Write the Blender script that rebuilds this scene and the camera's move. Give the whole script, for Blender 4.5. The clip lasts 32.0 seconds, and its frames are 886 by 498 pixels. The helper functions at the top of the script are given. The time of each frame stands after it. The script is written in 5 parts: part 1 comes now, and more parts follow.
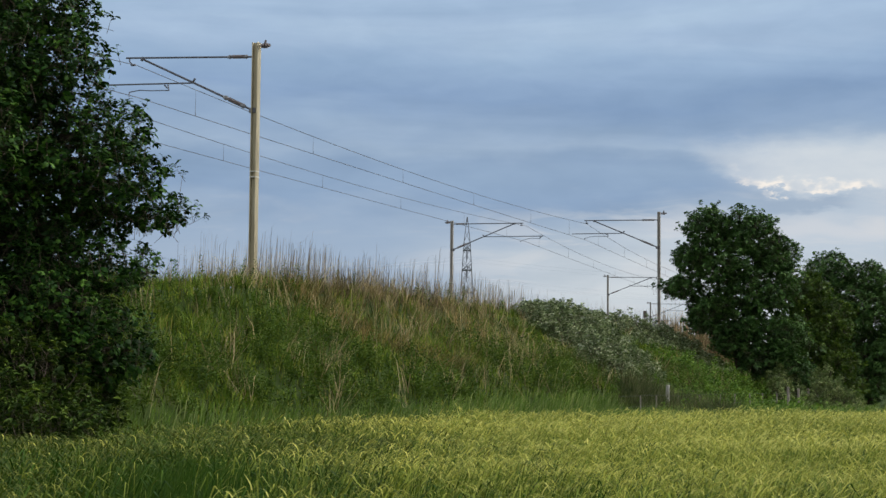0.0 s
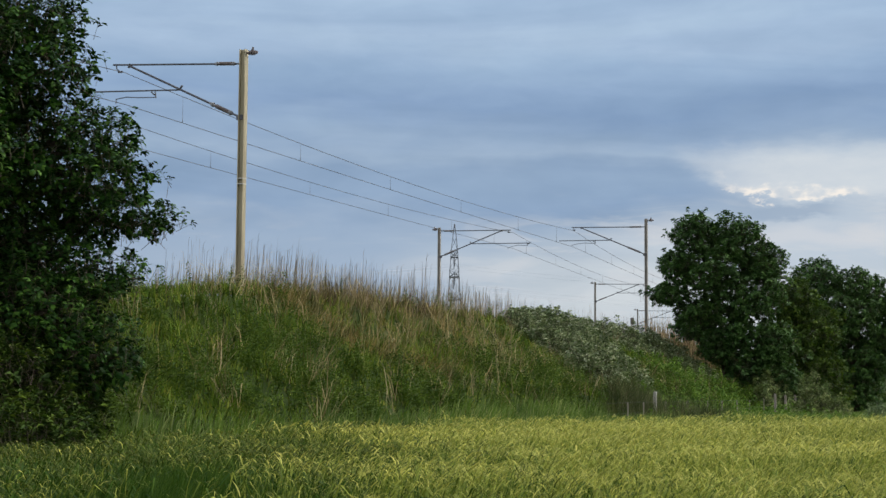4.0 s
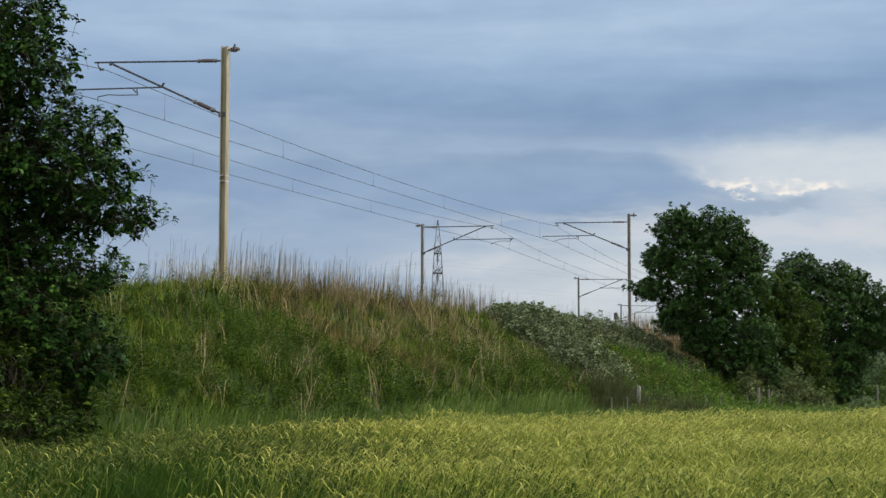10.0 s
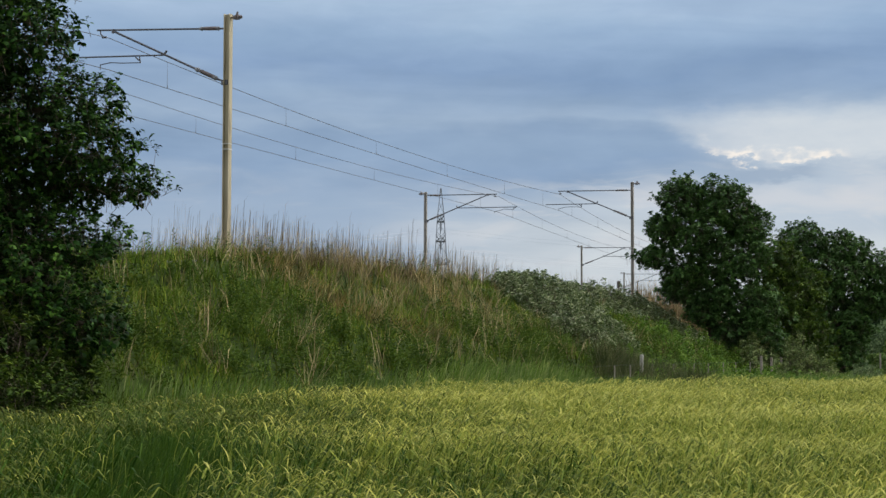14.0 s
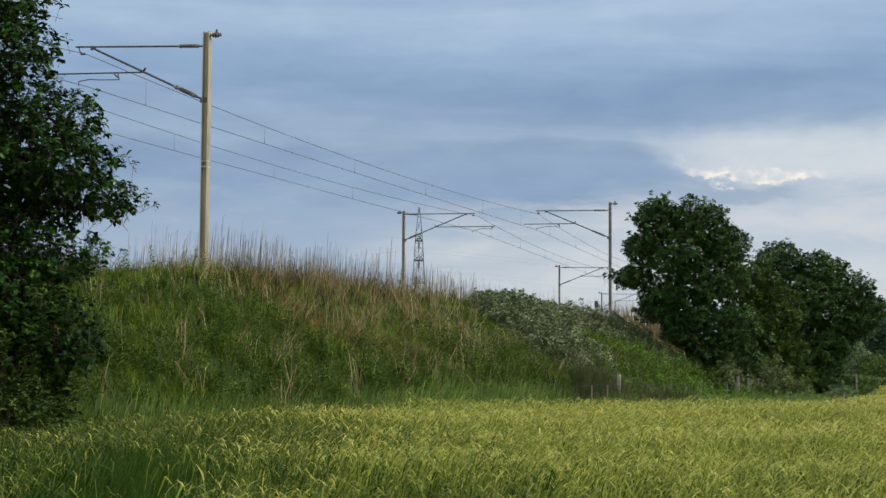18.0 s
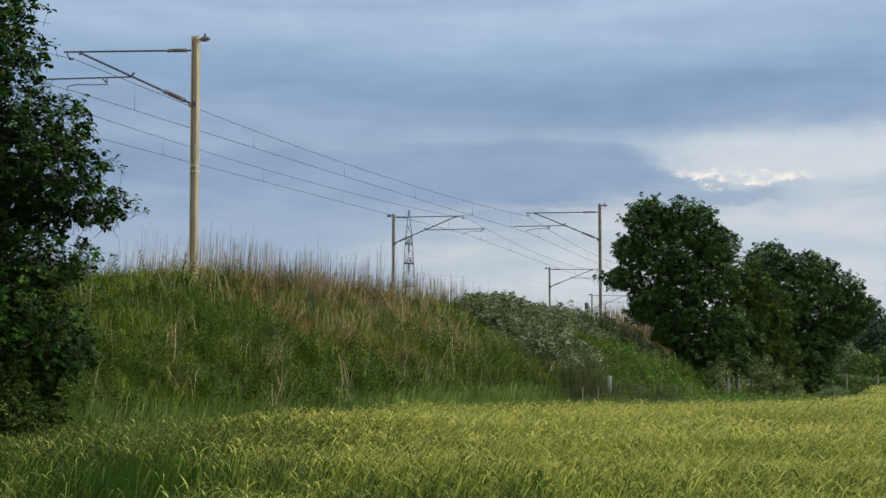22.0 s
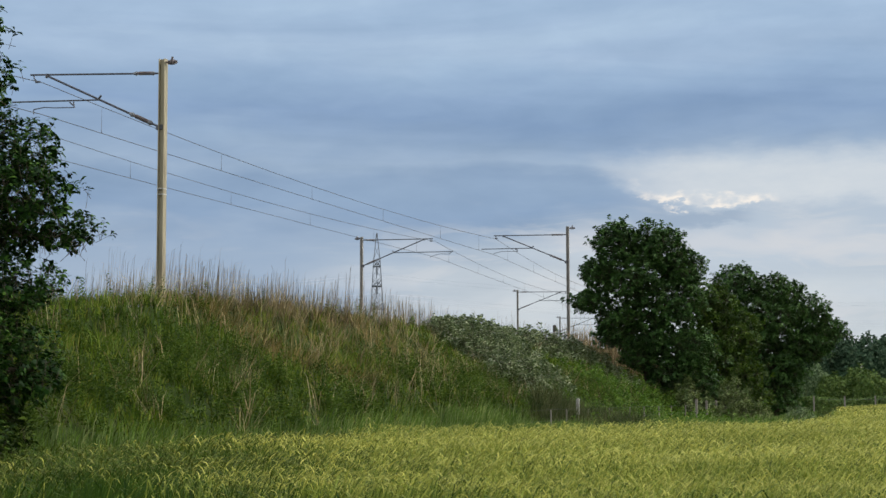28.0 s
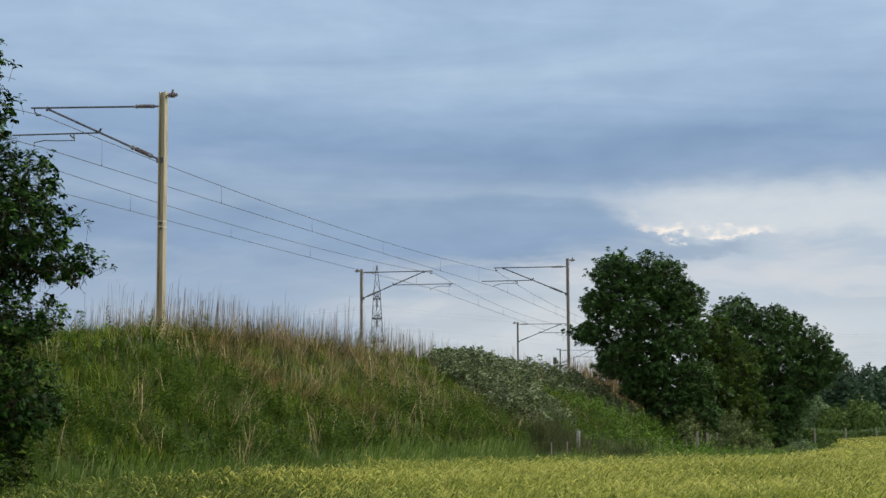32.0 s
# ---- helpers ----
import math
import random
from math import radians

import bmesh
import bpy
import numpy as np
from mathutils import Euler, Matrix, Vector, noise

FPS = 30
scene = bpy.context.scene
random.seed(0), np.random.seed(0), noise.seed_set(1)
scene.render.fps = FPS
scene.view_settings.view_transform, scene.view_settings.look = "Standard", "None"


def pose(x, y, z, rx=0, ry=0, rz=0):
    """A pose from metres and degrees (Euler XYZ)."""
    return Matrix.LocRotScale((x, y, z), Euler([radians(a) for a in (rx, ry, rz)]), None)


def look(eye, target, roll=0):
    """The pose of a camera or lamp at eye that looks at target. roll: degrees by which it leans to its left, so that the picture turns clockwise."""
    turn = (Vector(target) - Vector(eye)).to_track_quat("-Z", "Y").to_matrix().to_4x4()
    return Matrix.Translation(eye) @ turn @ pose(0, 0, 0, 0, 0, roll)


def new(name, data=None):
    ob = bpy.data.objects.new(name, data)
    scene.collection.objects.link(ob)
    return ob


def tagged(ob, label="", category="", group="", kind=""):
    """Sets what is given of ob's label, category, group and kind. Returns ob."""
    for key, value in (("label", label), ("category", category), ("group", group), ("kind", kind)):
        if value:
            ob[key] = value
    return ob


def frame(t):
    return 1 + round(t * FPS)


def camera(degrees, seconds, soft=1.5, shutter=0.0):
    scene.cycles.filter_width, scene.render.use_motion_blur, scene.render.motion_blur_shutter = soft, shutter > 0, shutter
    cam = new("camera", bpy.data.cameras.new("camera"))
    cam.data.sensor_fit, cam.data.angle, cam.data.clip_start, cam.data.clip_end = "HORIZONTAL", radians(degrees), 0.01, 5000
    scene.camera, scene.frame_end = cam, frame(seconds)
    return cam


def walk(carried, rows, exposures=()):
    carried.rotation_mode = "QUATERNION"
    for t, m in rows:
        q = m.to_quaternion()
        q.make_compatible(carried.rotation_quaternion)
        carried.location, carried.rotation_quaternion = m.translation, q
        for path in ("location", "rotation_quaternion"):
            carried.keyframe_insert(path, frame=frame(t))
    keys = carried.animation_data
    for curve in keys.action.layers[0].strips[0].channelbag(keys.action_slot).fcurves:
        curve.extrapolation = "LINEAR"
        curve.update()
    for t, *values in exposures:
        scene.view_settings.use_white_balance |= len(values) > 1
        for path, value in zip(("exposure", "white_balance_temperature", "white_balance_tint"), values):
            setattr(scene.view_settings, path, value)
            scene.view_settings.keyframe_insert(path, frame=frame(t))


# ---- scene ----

# ---------------------------------------------------------------- camera
# seconds, yaw, pitch, roll of a camera held by hand at one spot beside the barley
PATH = [
    (0, 0.000, 4.572, -0.500),
    (0.5, -0.239, 4.636, -0.509),
    (1, -0.404, 4.834, -0.508),
    (1.5, -0.460, 4.995, -0.186),
    (2, -0.380, 5.047, -0.241),
    (2.5, -0.283, 4.990, -0.170),
    (3, -0.337, 4.934, -0.414),
    (3.5, -0.436, 4.840, -0.479),
    (5.5, -0.359, 4.800, -0.350),
    (6, -0.360, 5.060, -0.442),
    (6.5, -0.417, 5.278, -0.646),
    (7, -0.609, 5.401, -0.556),
    (7.5, -0.727, 5.486, -0.498),
    (8, -0.652, 5.364, -0.195),
    (8.5, -0.544, 5.281, -0.083),
    (9, -0.616, 5.165, -0.269),
    (9.5, -0.744, 4.973, -0.152),
    (10, -0.984, 4.685, -0.076),
    (10.5, -1.080, 4.425, -0.127),
    (11, -1.154, 4.088, -0.181),
    (11.5, -1.209, 3.858, -0.157),
    (12, -1.237, 3.760, -0.201),
    (12.5, -1.290, 3.701, -0.193),
    (13, -1.197, 3.671, -0.037),
    (13.5, -0.976, 3.616, 0.009),
    (15.5, -0.943, 3.531, -0.420),
    (16, -1.196, 3.489, -0.472),
    (16.5, -1.353, 3.596, -0.380),
    (17, -1.409, 3.797, -0.387),
    (17.5, -1.524, 4.098, -0.336),
    (18, -1.661, 4.246, -0.373),
    (18.5, -1.955, 4.262, -0.168),
    (19, -1.987, 4.236, -0.190),
    (19.5, -1.976, 4.167, -0.072),
    (20, -1.953, 4.047, -0.065),
    (20.5, -1.906, 4.003, -0.109),
    (21, -1.862, 4.051, -0.051),
    (21.5, -1.874, 4.170, 0.046),
    (22, -1.979, 4.343, 0.033),
    (22.5, -2.062, 4.388, 0.077),
    (23, -2.122, 4.456, 0.036),
    (23.5, -2.054, 4.536, 0.183),
    (24, -2.064, 4.711, 0.130),
    (24.5, -2.173, 4.849, 0.196),
    (25, -2.333, 4.841, 0.161),
    (25.5, -2.524, 4.818, 0.250),
    (27.5, -2.948, 5.104, 0.336),
    (28, -3.074, 5.131, 0.225),
    (28.5, -3.164, 5.193, 0.151),
    (29, -3.127, 5.312, 0.215),
    (29.5, -3.079, 5.449, 0.151),
    (30, -3.047, 5.593, 0.153),
    (30.5, -3.027, 5.629, 0.143),
    (31, -3.030, 5.788, 0.199),
    (31.5, -3.066, 5.968, 0.484),
    (32, -3.065, 6.247, 0.310),
]
EYE = (0.0, 0.0, 1.5)
cam = camera(30.0, 32.0, soft=1.45)
walk(cam, [(t, pose(*EYE, 90 + p, r, y)) for t, y, p, r in PATH])

# ---------------------------------------------------------------- light
scene.view_settings.exposure = 1.7
world = bpy.data.worlds.new("overcast_sky")
scene.world = world
world.use_nodes = True
wn = world.node_tree
wn.nodes.clear()
w_out = wn.nodes.new("ShaderNodeOutputWorld")
w_bg = wn.nodes.new("ShaderNodeBackground")
w_sky = wn.nodes.new("ShaderNodeTexSky")
w_sky.sky_type = "NISHITA"
w_sky.sun_disc = False
w_sky.sun_elevation = radians(38)
w_sky.sun_rotation = radians(62)
w_sky.air_density, w_sky.dust_density, w_sky.ozone_density = 1.0, 3.0, 1.5
w_bg.inputs["Strength"].default_value = 0.12
w_grey = wn.nodes.new("ShaderNodeHueSaturation")      # cloud takes most of the blue out of the skylight
w_grey.inputs["Saturation"].default_value = 0.3
wn.links.new(w_sky.outputs["Color"], w_grey.inputs["Color"])
wn.links.new(w_grey.outputs["Color"], w_bg.inputs["Color"])
wn.links.new(w_bg.outputs["Background"], w_out.inputs["Surface"])

sun_data = bpy.data.lights.new("sun", "SUN")
sun_data.energy = 1.4
sun_data.angle = radians(32)
sun_data.color = (1.0, 0.95, 0.86)
sun = new("sun", sun_data)
SUN_AZ, SUN_EL = radians(62), radians(38)
sun_dir = Vector((math.sin(SUN_AZ) * math.cos(SUN_EL), math.cos(SUN_AZ) * math.cos(SUN_EL), math.sin(SUN_EL)))
sun.matrix_world = look(sun_dir * 200, (0, 0, 0))

rng = np.random.default_rng(7)


# ---------------------------------------------------------------- materials
def mat(name):
    m = bpy.data.materials.new(name)
    m.use_nodes = True
    nt = m.node_tree
    bsdf = nt.nodes["Principled BSDF"]
    return m, nt, bsdf


def ramp_node(nt, stops):
    r = nt.nodes.new("ShaderNodeValToRGB")
    e = r.color_ramp.elements
    while len(e) < len(stops):
        e.new(0.5)
    for k, (p, c) in enumerate(stops):
        e[k].position = p
        e[k].color = (*c, 1)
    return r


def noise_node(nt, scale, detail=4, coord="Object", stretch=None, rough=0.55):
    n = nt.nodes.new("ShaderNodeTexNoise")
    n.inputs["Scale"].default_value = scale
    n.inputs["Detail"].default_value = detail
    n.inputs["Roughness"].default_value = rough
    tc = nt.nodes.new("ShaderNodeTexCoord")
    if stretch:
        mp = nt.nodes.new("ShaderNodeMapping")
        mp.inputs["Scale"].default_value = stretch
        nt.links.new(tc.outputs[coord], mp.inputs["Vector"])
        nt.links.new(mp.outputs["Vector"], n.inputs["Vector"])
    else:
        nt.links.new(tc.outputs[coord], n.inputs["Vector"])
    return n


def mix_node(nt, a, b, fac, blend="MIX"):
    m = nt.nodes.new("ShaderNodeMix")
    m.data_type = "RGBA"
    m.blend_type = blend
    for sock, v in ((m.inputs[6], a), (m.inputs[7], b), (m.inputs[0], fac)):
        if isinstance(v, (int, float)):
            sock.default_value = v
        elif isinstance(v, tuple):
            sock.default_value = (*v, 1)
        else:
            nt.links.new(v, sock)
    return m.outputs[2]


def foliage(name, stops, thin=0.3, rough=0.6, patch=0.6, patch_scale=0.5, patch_stops=None, spec=0.15, tuft=2.2, tuft_mix=0.8):
    """Leaves and blades: each one its own tint, wider patches of tint across the plants, some light through the blade."""
    m, nt, bsdf = mat(name)
    geo = nt.nodes.new("ShaderNodeNewGeometry")
    r = ramp_node(nt, stops)
    nt.links.new(geo.outputs["Random Per Island"], r.inputs["Fac"])
    n = nt.nodes.new("ShaderNodeTexNoise")
    n.inputs["Scale"].default_value = patch_scale
    n.inputs["Detail"].default_value = 3
    nt.links.new(geo.outputs["Position"], n.inputs["Vector"])
    pr = ramp_node(nt, patch_stops or [(0.3, (0.55, 0.6, 0.55)), (0.7, (1.25, 1.2, 1.1))])
    nt.links.new(n.outputs["Fac"], pr.inputs["Fac"])
    col = mix_node(nt, r.outputs["Color"], pr.outputs["Color"], patch, "MULTIPLY")
    n2 = nt.nodes.new("ShaderNodeTexNoise")       # tint from tuft to tuft
    n2.inputs["Scale"].default_value = tuft
    n2.inputs["Detail"].default_value = 2
    nt.links.new(geo.outputs["Position"], n2.inputs["Vector"])
    tr_ = ramp_node(nt, [(0.34, (0.50, 0.58, 0.52)), (0.66, (1.42, 1.34, 1.25))])
    nt.links.new(n2.outputs["Fac"], tr_.inputs["Fac"])
    col = mix_node(nt, col, tr_.outputs["Color"], tuft_mix, "MULTIPLY")
    nt.links.new(col, bsdf.inputs["Base Color"])
    bsdf.inputs["Roughness"].default_value = rough
    bsdf.inputs["Specular IOR Level"].default_value = spec
    tr = nt.nodes.new("ShaderNodeBsdfTranslucent")
    nt.links.new(col, tr.inputs["Color"])
    mx = nt.nodes.new("ShaderNodeMixShader")
    mx.inputs["Fac"].default_value = thin
    out = nt.nodes["Material Output"]
    nt.links.new(bsdf.outputs["BSDF"], mx.inputs[1])
    nt.links.new(tr.outputs["BSDF"], mx.inputs[2])
    nt.links.new(mx.outputs["Shader"], out.inputs["Surface"])
    return m


def solid(name, stops, scale=8, rough=0.7, metal=0.0, bump=0.2, stretch=None, fine=60):
    m, nt, bsdf = mat(name)
    n = noise_node(nt, scale, 6, "Object", stretch)
    r = ramp_node(nt, stops)
    nt.links.new(n.outputs["Fac"], r.inputs["Fac"])
    nt.links.new(r.outputs["Color"], bsdf.inputs["Base Color"])
    bsdf.inputs["Roughness"].default_value = rough
    bsdf.inputs["Specular IOR Level"].default_value = 0.1 if rough >= 0.9 else 0.4
    bsdf.inputs["Metallic"].default_value = metal
    n2 = noise_node(nt, fine, 4, "Object", stretch)
    b = nt.nodes.new("ShaderNodeBump")
    b.inputs["Strength"].default_value = bump
    b.inputs["Distance"].default_value = 0.01
    nt.links.new(n2.outputs["Fac"], b.inputs["Height"])
    nt.links.new(b.outputs["Normal"], bsdf.inputs["Normal"])
    return m


M_GRASS = foliage("slope_grass", [(0.0, (0.050, 0.100, 0.010)), (0.5, (0.106, 0.172, 0.016)), (0.85, (0.185, 0.234, 0.030)), (1.0, (0.31, 0.285, 0.073))], spec=0.1, patch_scale=0.45, patch=0.95)
# darker than the slope grass: shade under the herbs is put into this colour
M_TURF_SHADE = foliage("shade_dark_turf", [(0.0, (0.022, 0.040, 0.007)), (0.6, (0.046, 0.070, 0.011)), (1.0, (0.085, 0.095, 0.026))], spec=0.05, patch_scale=0.5)
M_BUFF = foliage("buff_grass", [(0.0, (0.090, 0.088, 0.020)), (0.5, (0.185, 0.140, 0.045)), (1.0, (0.31, 0.225, 0.095))], spec=0.1, thin=0.2, patch_scale=0.5)
M_HERB = foliage("herb_leaf", [(0.0, (0.0414, 0.0828, 0.0108)), (0.6, (0.0774, 0.133, 0.0171)), (1.0, (0.131, 0.184, 0.0315))], spec=0.15, patch_scale=0.6)
M_TRACK = foliage("wheel_track_grass", [(0.0, (0.0194, 0.051, 0.00528)), (0.6, (0.0387, 0.088, 0.0088)), (1.0, (0.081, 0.128, 0.0176))], spec=0.1, patch_scale=0.6)
M_VERGE = foliage("verge_grass", [(0.0, (0.074, 0.148, 0.016)), (0.6, (0.138, 0.214, 0.042)), (1.0, (0.28, 0.32, 0.13))], spec=0.1, patch_scale=0.4)
M_DRY = foliage("dry_stalk", [(0.0, (0.155, 0.115, 0.056)), (0.5, (0.275, 0.215, 0.108)), (1.0, (0.47, 0.39, 0.225))], thin=0.15, patch=0.4, spec=0.15)
M_EAR_GREEN = foliage("green_barley_ear", [(0.0, (0.0466, 0.0698, 0.00932)), (0.6, (0.0798, 0.103, 0.0146)), (1.0, (0.173, 0.18, 0.0333))], spec=0.1, patch_scale=0.3, patch=0.5)
M_RANK = foliage("rank_weed_leaf", [(0.0, (0.055, 0.120, 0.014)), (0.6, (0.105, 0.190, 0.022)), (1.0, (0.17, 0.26, 0.04))], spec=0.12, patch_scale=0.6)
M_DOCK = foliage("dock_stalk", [(0.0, (0.163, 0.106, 0.06)), (0.6, (0.275, 0.194, 0.11)), (1.0, (0.413, 0.325, 0.188))], thin=0.1, patch=0.4, spec=0.05)
M_STALK = foliage("crest_stalk", [(0.0, (0.105, 0.075, 0.050)), (0.6, (0.18, 0.132, 0.085)), (1.0, (0.30, 0.235, 0.15))], thin=0.05, patch=0.4, spec=0.05)
M_STEM = foliage("barley_stem", [(0.0, (0.129, 0.178, 0.0276)), (0.6, (0.225, 0.278, 0.0445)), (1.0, (0.35, 0.371, 0.0721))], spec=0.1, patch_scale=0.25)
M_EAR = foliage("barley_ear", [(0.0, (0.302, 0.313, 0.0605)), (0.5, (0.432, 0.427, 0.0864)), (1.0, (0.529, 0.502, 0.135))], spec=0.1, patch_scale=0.22, patch=0.5, tuft_mix=0.45)
M_OAK = foliage("oak_leaf", [(0.0, (0.00606, 0.0211, 0.00364)), (0.6, (0.0158, 0.0509, 0.00647)), (1.0, (0.0631, 0.133, 0.0178))], thin=0.14, rough=0.6, spec=0.1, patch_scale=0.7)
M_THORN = foliage("hawthorn_leaf", [(0.0, (0.014, 0.032, 0.005)), (0.6, (0.038, 0.074, 0.009)), (1.0, (0.115, 0.170, 0.023))], thin=0.15, rough=0.6, spec=0.1, patch_scale=0.8)
# deep patches in the next two tints paint lit clumps and dark hollows
M_TREE = foliage("tree_leaf", [(0.0, (0.0247, 0.0646, 0.0133)), (0.6, (0.0522, 0.119, 0.0247)), (1.0, (0.0997, 0.18, 0.0494))], thin=0.2, rough=0.55, spec=0.2, patch_scale=0.75, patch=0.9)
M_MAPLE = foliage("young_maple_leaf", [(0.0, (0.0281, 0.064, 0.00624)), (0.6, (0.0624, 0.117, 0.0109)), (1.0, (0.117, 0.179, 0.0218))], thin=0.25, rough=0.55, spec=0.2, patch_scale=0.75, patch=0.9)
M_GREY = foliage("bramble_leaf", [(0.0, (0.0667, 0.109, 0.0379)), (0.4, (0.172, 0.224, 0.0978)), (0.75, (0.287, 0.339, 0.19)), (0.95, (0.425, 0.46, 0.322)), (1.0, (0.506, 0.517, 0.437))], thin=0.15, spec=0.06, patch_scale=1.1, tuft_mix=0.6)
M_BROWN = foliage("brown_scrub_leaf", [(0.0, (0.044, 0.064, 0.018)), (0.6, (0.076, 0.096, 0.030)), (1.0, (0.15, 0.140, 0.075))], thin=0.1, spec=0.1, patch_scale=0.8)
M_SCRUB = foliage("scrub_leaf", [(0.0, (0.102, 0.156, 0.0432)), (0.6, (0.192, 0.252, 0.0888)), (1.0, (0.336, 0.372, 0.18))], thin=0.15, spec=0.1, patch_scale=0.8)
# distance haze is mixed into this leaf colour, bluer and lighter
M_WOOD_FAR = foliage("hazed_far_wood_leaf", [(0.0, (0.030, 0.062, 0.036)), (0.6, (0.054, 0.098, 0.054)), (1.0, (0.090, 0.135, 0.078))], thin=0.2, spec=0.1, patch_scale=0.12)
M_HEDGE = foliage("hedge_leaf", [(0.0, (0.062, 0.108, 0.026)), (0.6, (0.110, 0.170, 0.042)), (1.0, (0.17, 0.225, 0.07))], thin=0.2, spec=0.1, patch_scale=0.25)
M_PALE = foliage("pale_bush_leaf", [(0.0, (0.105, 0.16, 0.0726)), (0.6, (0.171, 0.242, 0.116)), (1.0, (0.253, 0.319, 0.176))], thin=0.25, spec=0.1, patch_scale=0.25)
M_BARK = solid("bark", [(0.3, (0.035, 0.028, 0.020)), (0.7, (0.11, 0.09, 0.065))], 5, 0.9, 0, 0.8, (1, 1, 0.25), 30)
M_SOIL = solid("field_soil", [(0.3, (0.050, 0.065, 0.020)), (0.55, (0.075, 0.090, 0.028)), (0.8, (0.10, 0.10, 0.045))], 0.8, 0.95, 0, 0.6, None, 14)
M_BANK = solid("bank_turf", [(0.3, (0.022, 0.036, 0.007)), (0.55, (0.036, 0.056, 0.010)), (0.8, (0.062, 0.062, 0.020))], 0.5, 0.95, 0, 0.8, None, 9)
M_BALLAST = solid("ballast", [(0.3, (0.12, 0.11, 0.10)), (0.7, (0.26, 0.24, 0.21))], 12, 0.9, 0, 1.0, None, 25)
M_MAST = solid("weathered_cream_steel", [(0.25, (0.18, 0.150, 0.092)), (0.5, (0.31, 0.268, 0.172)), (0.8, (0.41, 0.365, 0.255))], 1.6, 0.75, 0.0, 0.25, (3, 3, 0.35), 50)
M_MAST_GREY = solid("weathered_grey_steel", [(0.25, (0.15, 0.135, 0.11)), (0.5, (0.22, 0.20, 0.17)), (0.8, (0.30, 0.28, 0.25))], 1.6, 0.75, 0.0, 0.25, (3, 3, 0.35), 50)
M_TUBE = solid("dull_galvanised_tube", [(0.3, (0.06, 0.06, 0.065)), (0.7, (0.12, 0.12, 0.13))], 9, 0.55, 0.6, 0.1)
M_CAP = solid("cast_metal_cap", [(0.3, (0.10, 0.10, 0.10)), (0.7, (0.24, 0.24, 0.24))], 14, 0.5, 0.5, 0.1)
M_INSUL = solid("brown_insulator", [(0.3, (0.085, 0.066, 0.060)), (0.7, (0.16, 0.130, 0.118))], 20, 0.35, 0.0, 0.05)
M_WIRE = solid("oxidised_copper_wire", [(0.3, (0.05, 0.05, 0.05)), (0.7, (0.09, 0.085, 0.08))], 5, 0.7, 0.0, 0.0)
M_BAND = solid("pale_band", [(0.3, (0.36, 0.34, 0.29)), (0.7, (0.50, 0.48, 0.42))], 15, 0.7)
M_PYLON = solid("pylon_grey_steel", [(0.3, (0.16, 0.17, 0.19)), (0.7, (0.24, 0.25, 0.27))], 2, 0.7, 0.3, 0.0)
M_CABLE = solid("bare_aluminium_cable", [(0.3, (0.30, 0.32, 0.35)), (0.7, (0.42, 0.44, 0.47))], 2, 0.6, 0.0, 0.0)
M_POST = solid("concrete_post", [(0.3, (0.24, 0.22, 0.19)), (0.7, (0.40, 0.38, 0.34))], 6, 0.9, 0, 0.5)
M_TIMBER = solid("grey_timber", [(0.3, (0.15, 0.125, 0.10)), (0.7, (0.30, 0.27, 0.22))], 7, 0.9, 0, 0.5, (6, 6, 0.6))


# ---------------------------------------------------------------- mesh tools
def mesh_from(name, verts, quads=None, tris=None, qmat=None, tmat=None):
    """One mesh from arrays of corners, four-sided and three-sided faces, with their material slots."""
    me = bpy.data.meshes.new(name)
    quads = np.zeros((0, 4), np.int32) if quads is None else np.asarray(quads, np.int32)
    tris = np.zeros((0, 3), np.int32) if tris is None else np.asarray(tris, np.int32)
    nq, ntr = len(quads), len(tris)
    me.vertices.add(len(verts))
    me.vertices.foreach_set("co", np.asarray(verts, np.float32).ravel())
    me.loops.add(nq * 4 + ntr * 3)
    me.loops.foreach_set("vertex_index", np.concatenate([quads.ravel(), tris.ravel()]).astype(np.int32))
    me.polygons.add(nq + ntr)
    me.polygons.foreach_set("loop_start", np.concatenate([np.arange(nq) * 4, nq * 4 + np.arange(ntr) * 3]).astype(np.int32))
    if qmat is not None or tmat is not None:
        qm = np.zeros(nq, np.int32) if qmat is None else np.asarray(qmat, np.int32)
        tm = np.zeros(ntr, np.int32) if tmat is None else np.asarray(tmat, np.int32)
        me.polygons.foreach_set("material_index", np.concatenate([qm, tm]).astype(np.int32))
    me.update(calc_edges=True)
    return me


def ob_mesh(name, me, materials, parent=None):
    for m in materials:
        me.materials.append(m)
    ob = new(name, me)
    if parent:
        ob.parent = parent
    return ob


def part(name, bm, material, parent, label=""):
    me = bpy.data.meshes.new(name)
    bm.to_mesh(me)
    bm.free()
    me.materials.append(material)
    ob = new(name, me)
    ob.parent = parent
    if label:
        tagged(ob, label)
    return ob


def box(bm, lo, hi, m=None):
    c = [(a + b) / 2 for a, b in zip(lo, hi)]
    s = [b - a for a, b in zip(lo, hi)]
    t = Matrix.Translation(c) @ Matrix.Diagonal((*s, 1))
    return bmesh.ops.create_cube(bm, size=1, matrix=(m @ t) if m else t)


def rod(bm, a, b, r, n=8, r2=None):
    a, b = Vector(a), Vector(b)
    d = b - a
    m = Matrix.Translation((a + b) / 2) @ d.to_track_quat("Z", "Y").to_matrix().to_4x4()
    bmesh.ops.create_cone(bm, cap_ends=True, segments=n, radius1=r, radius2=r if r2 is None else r2, depth=d.length, matrix=m)


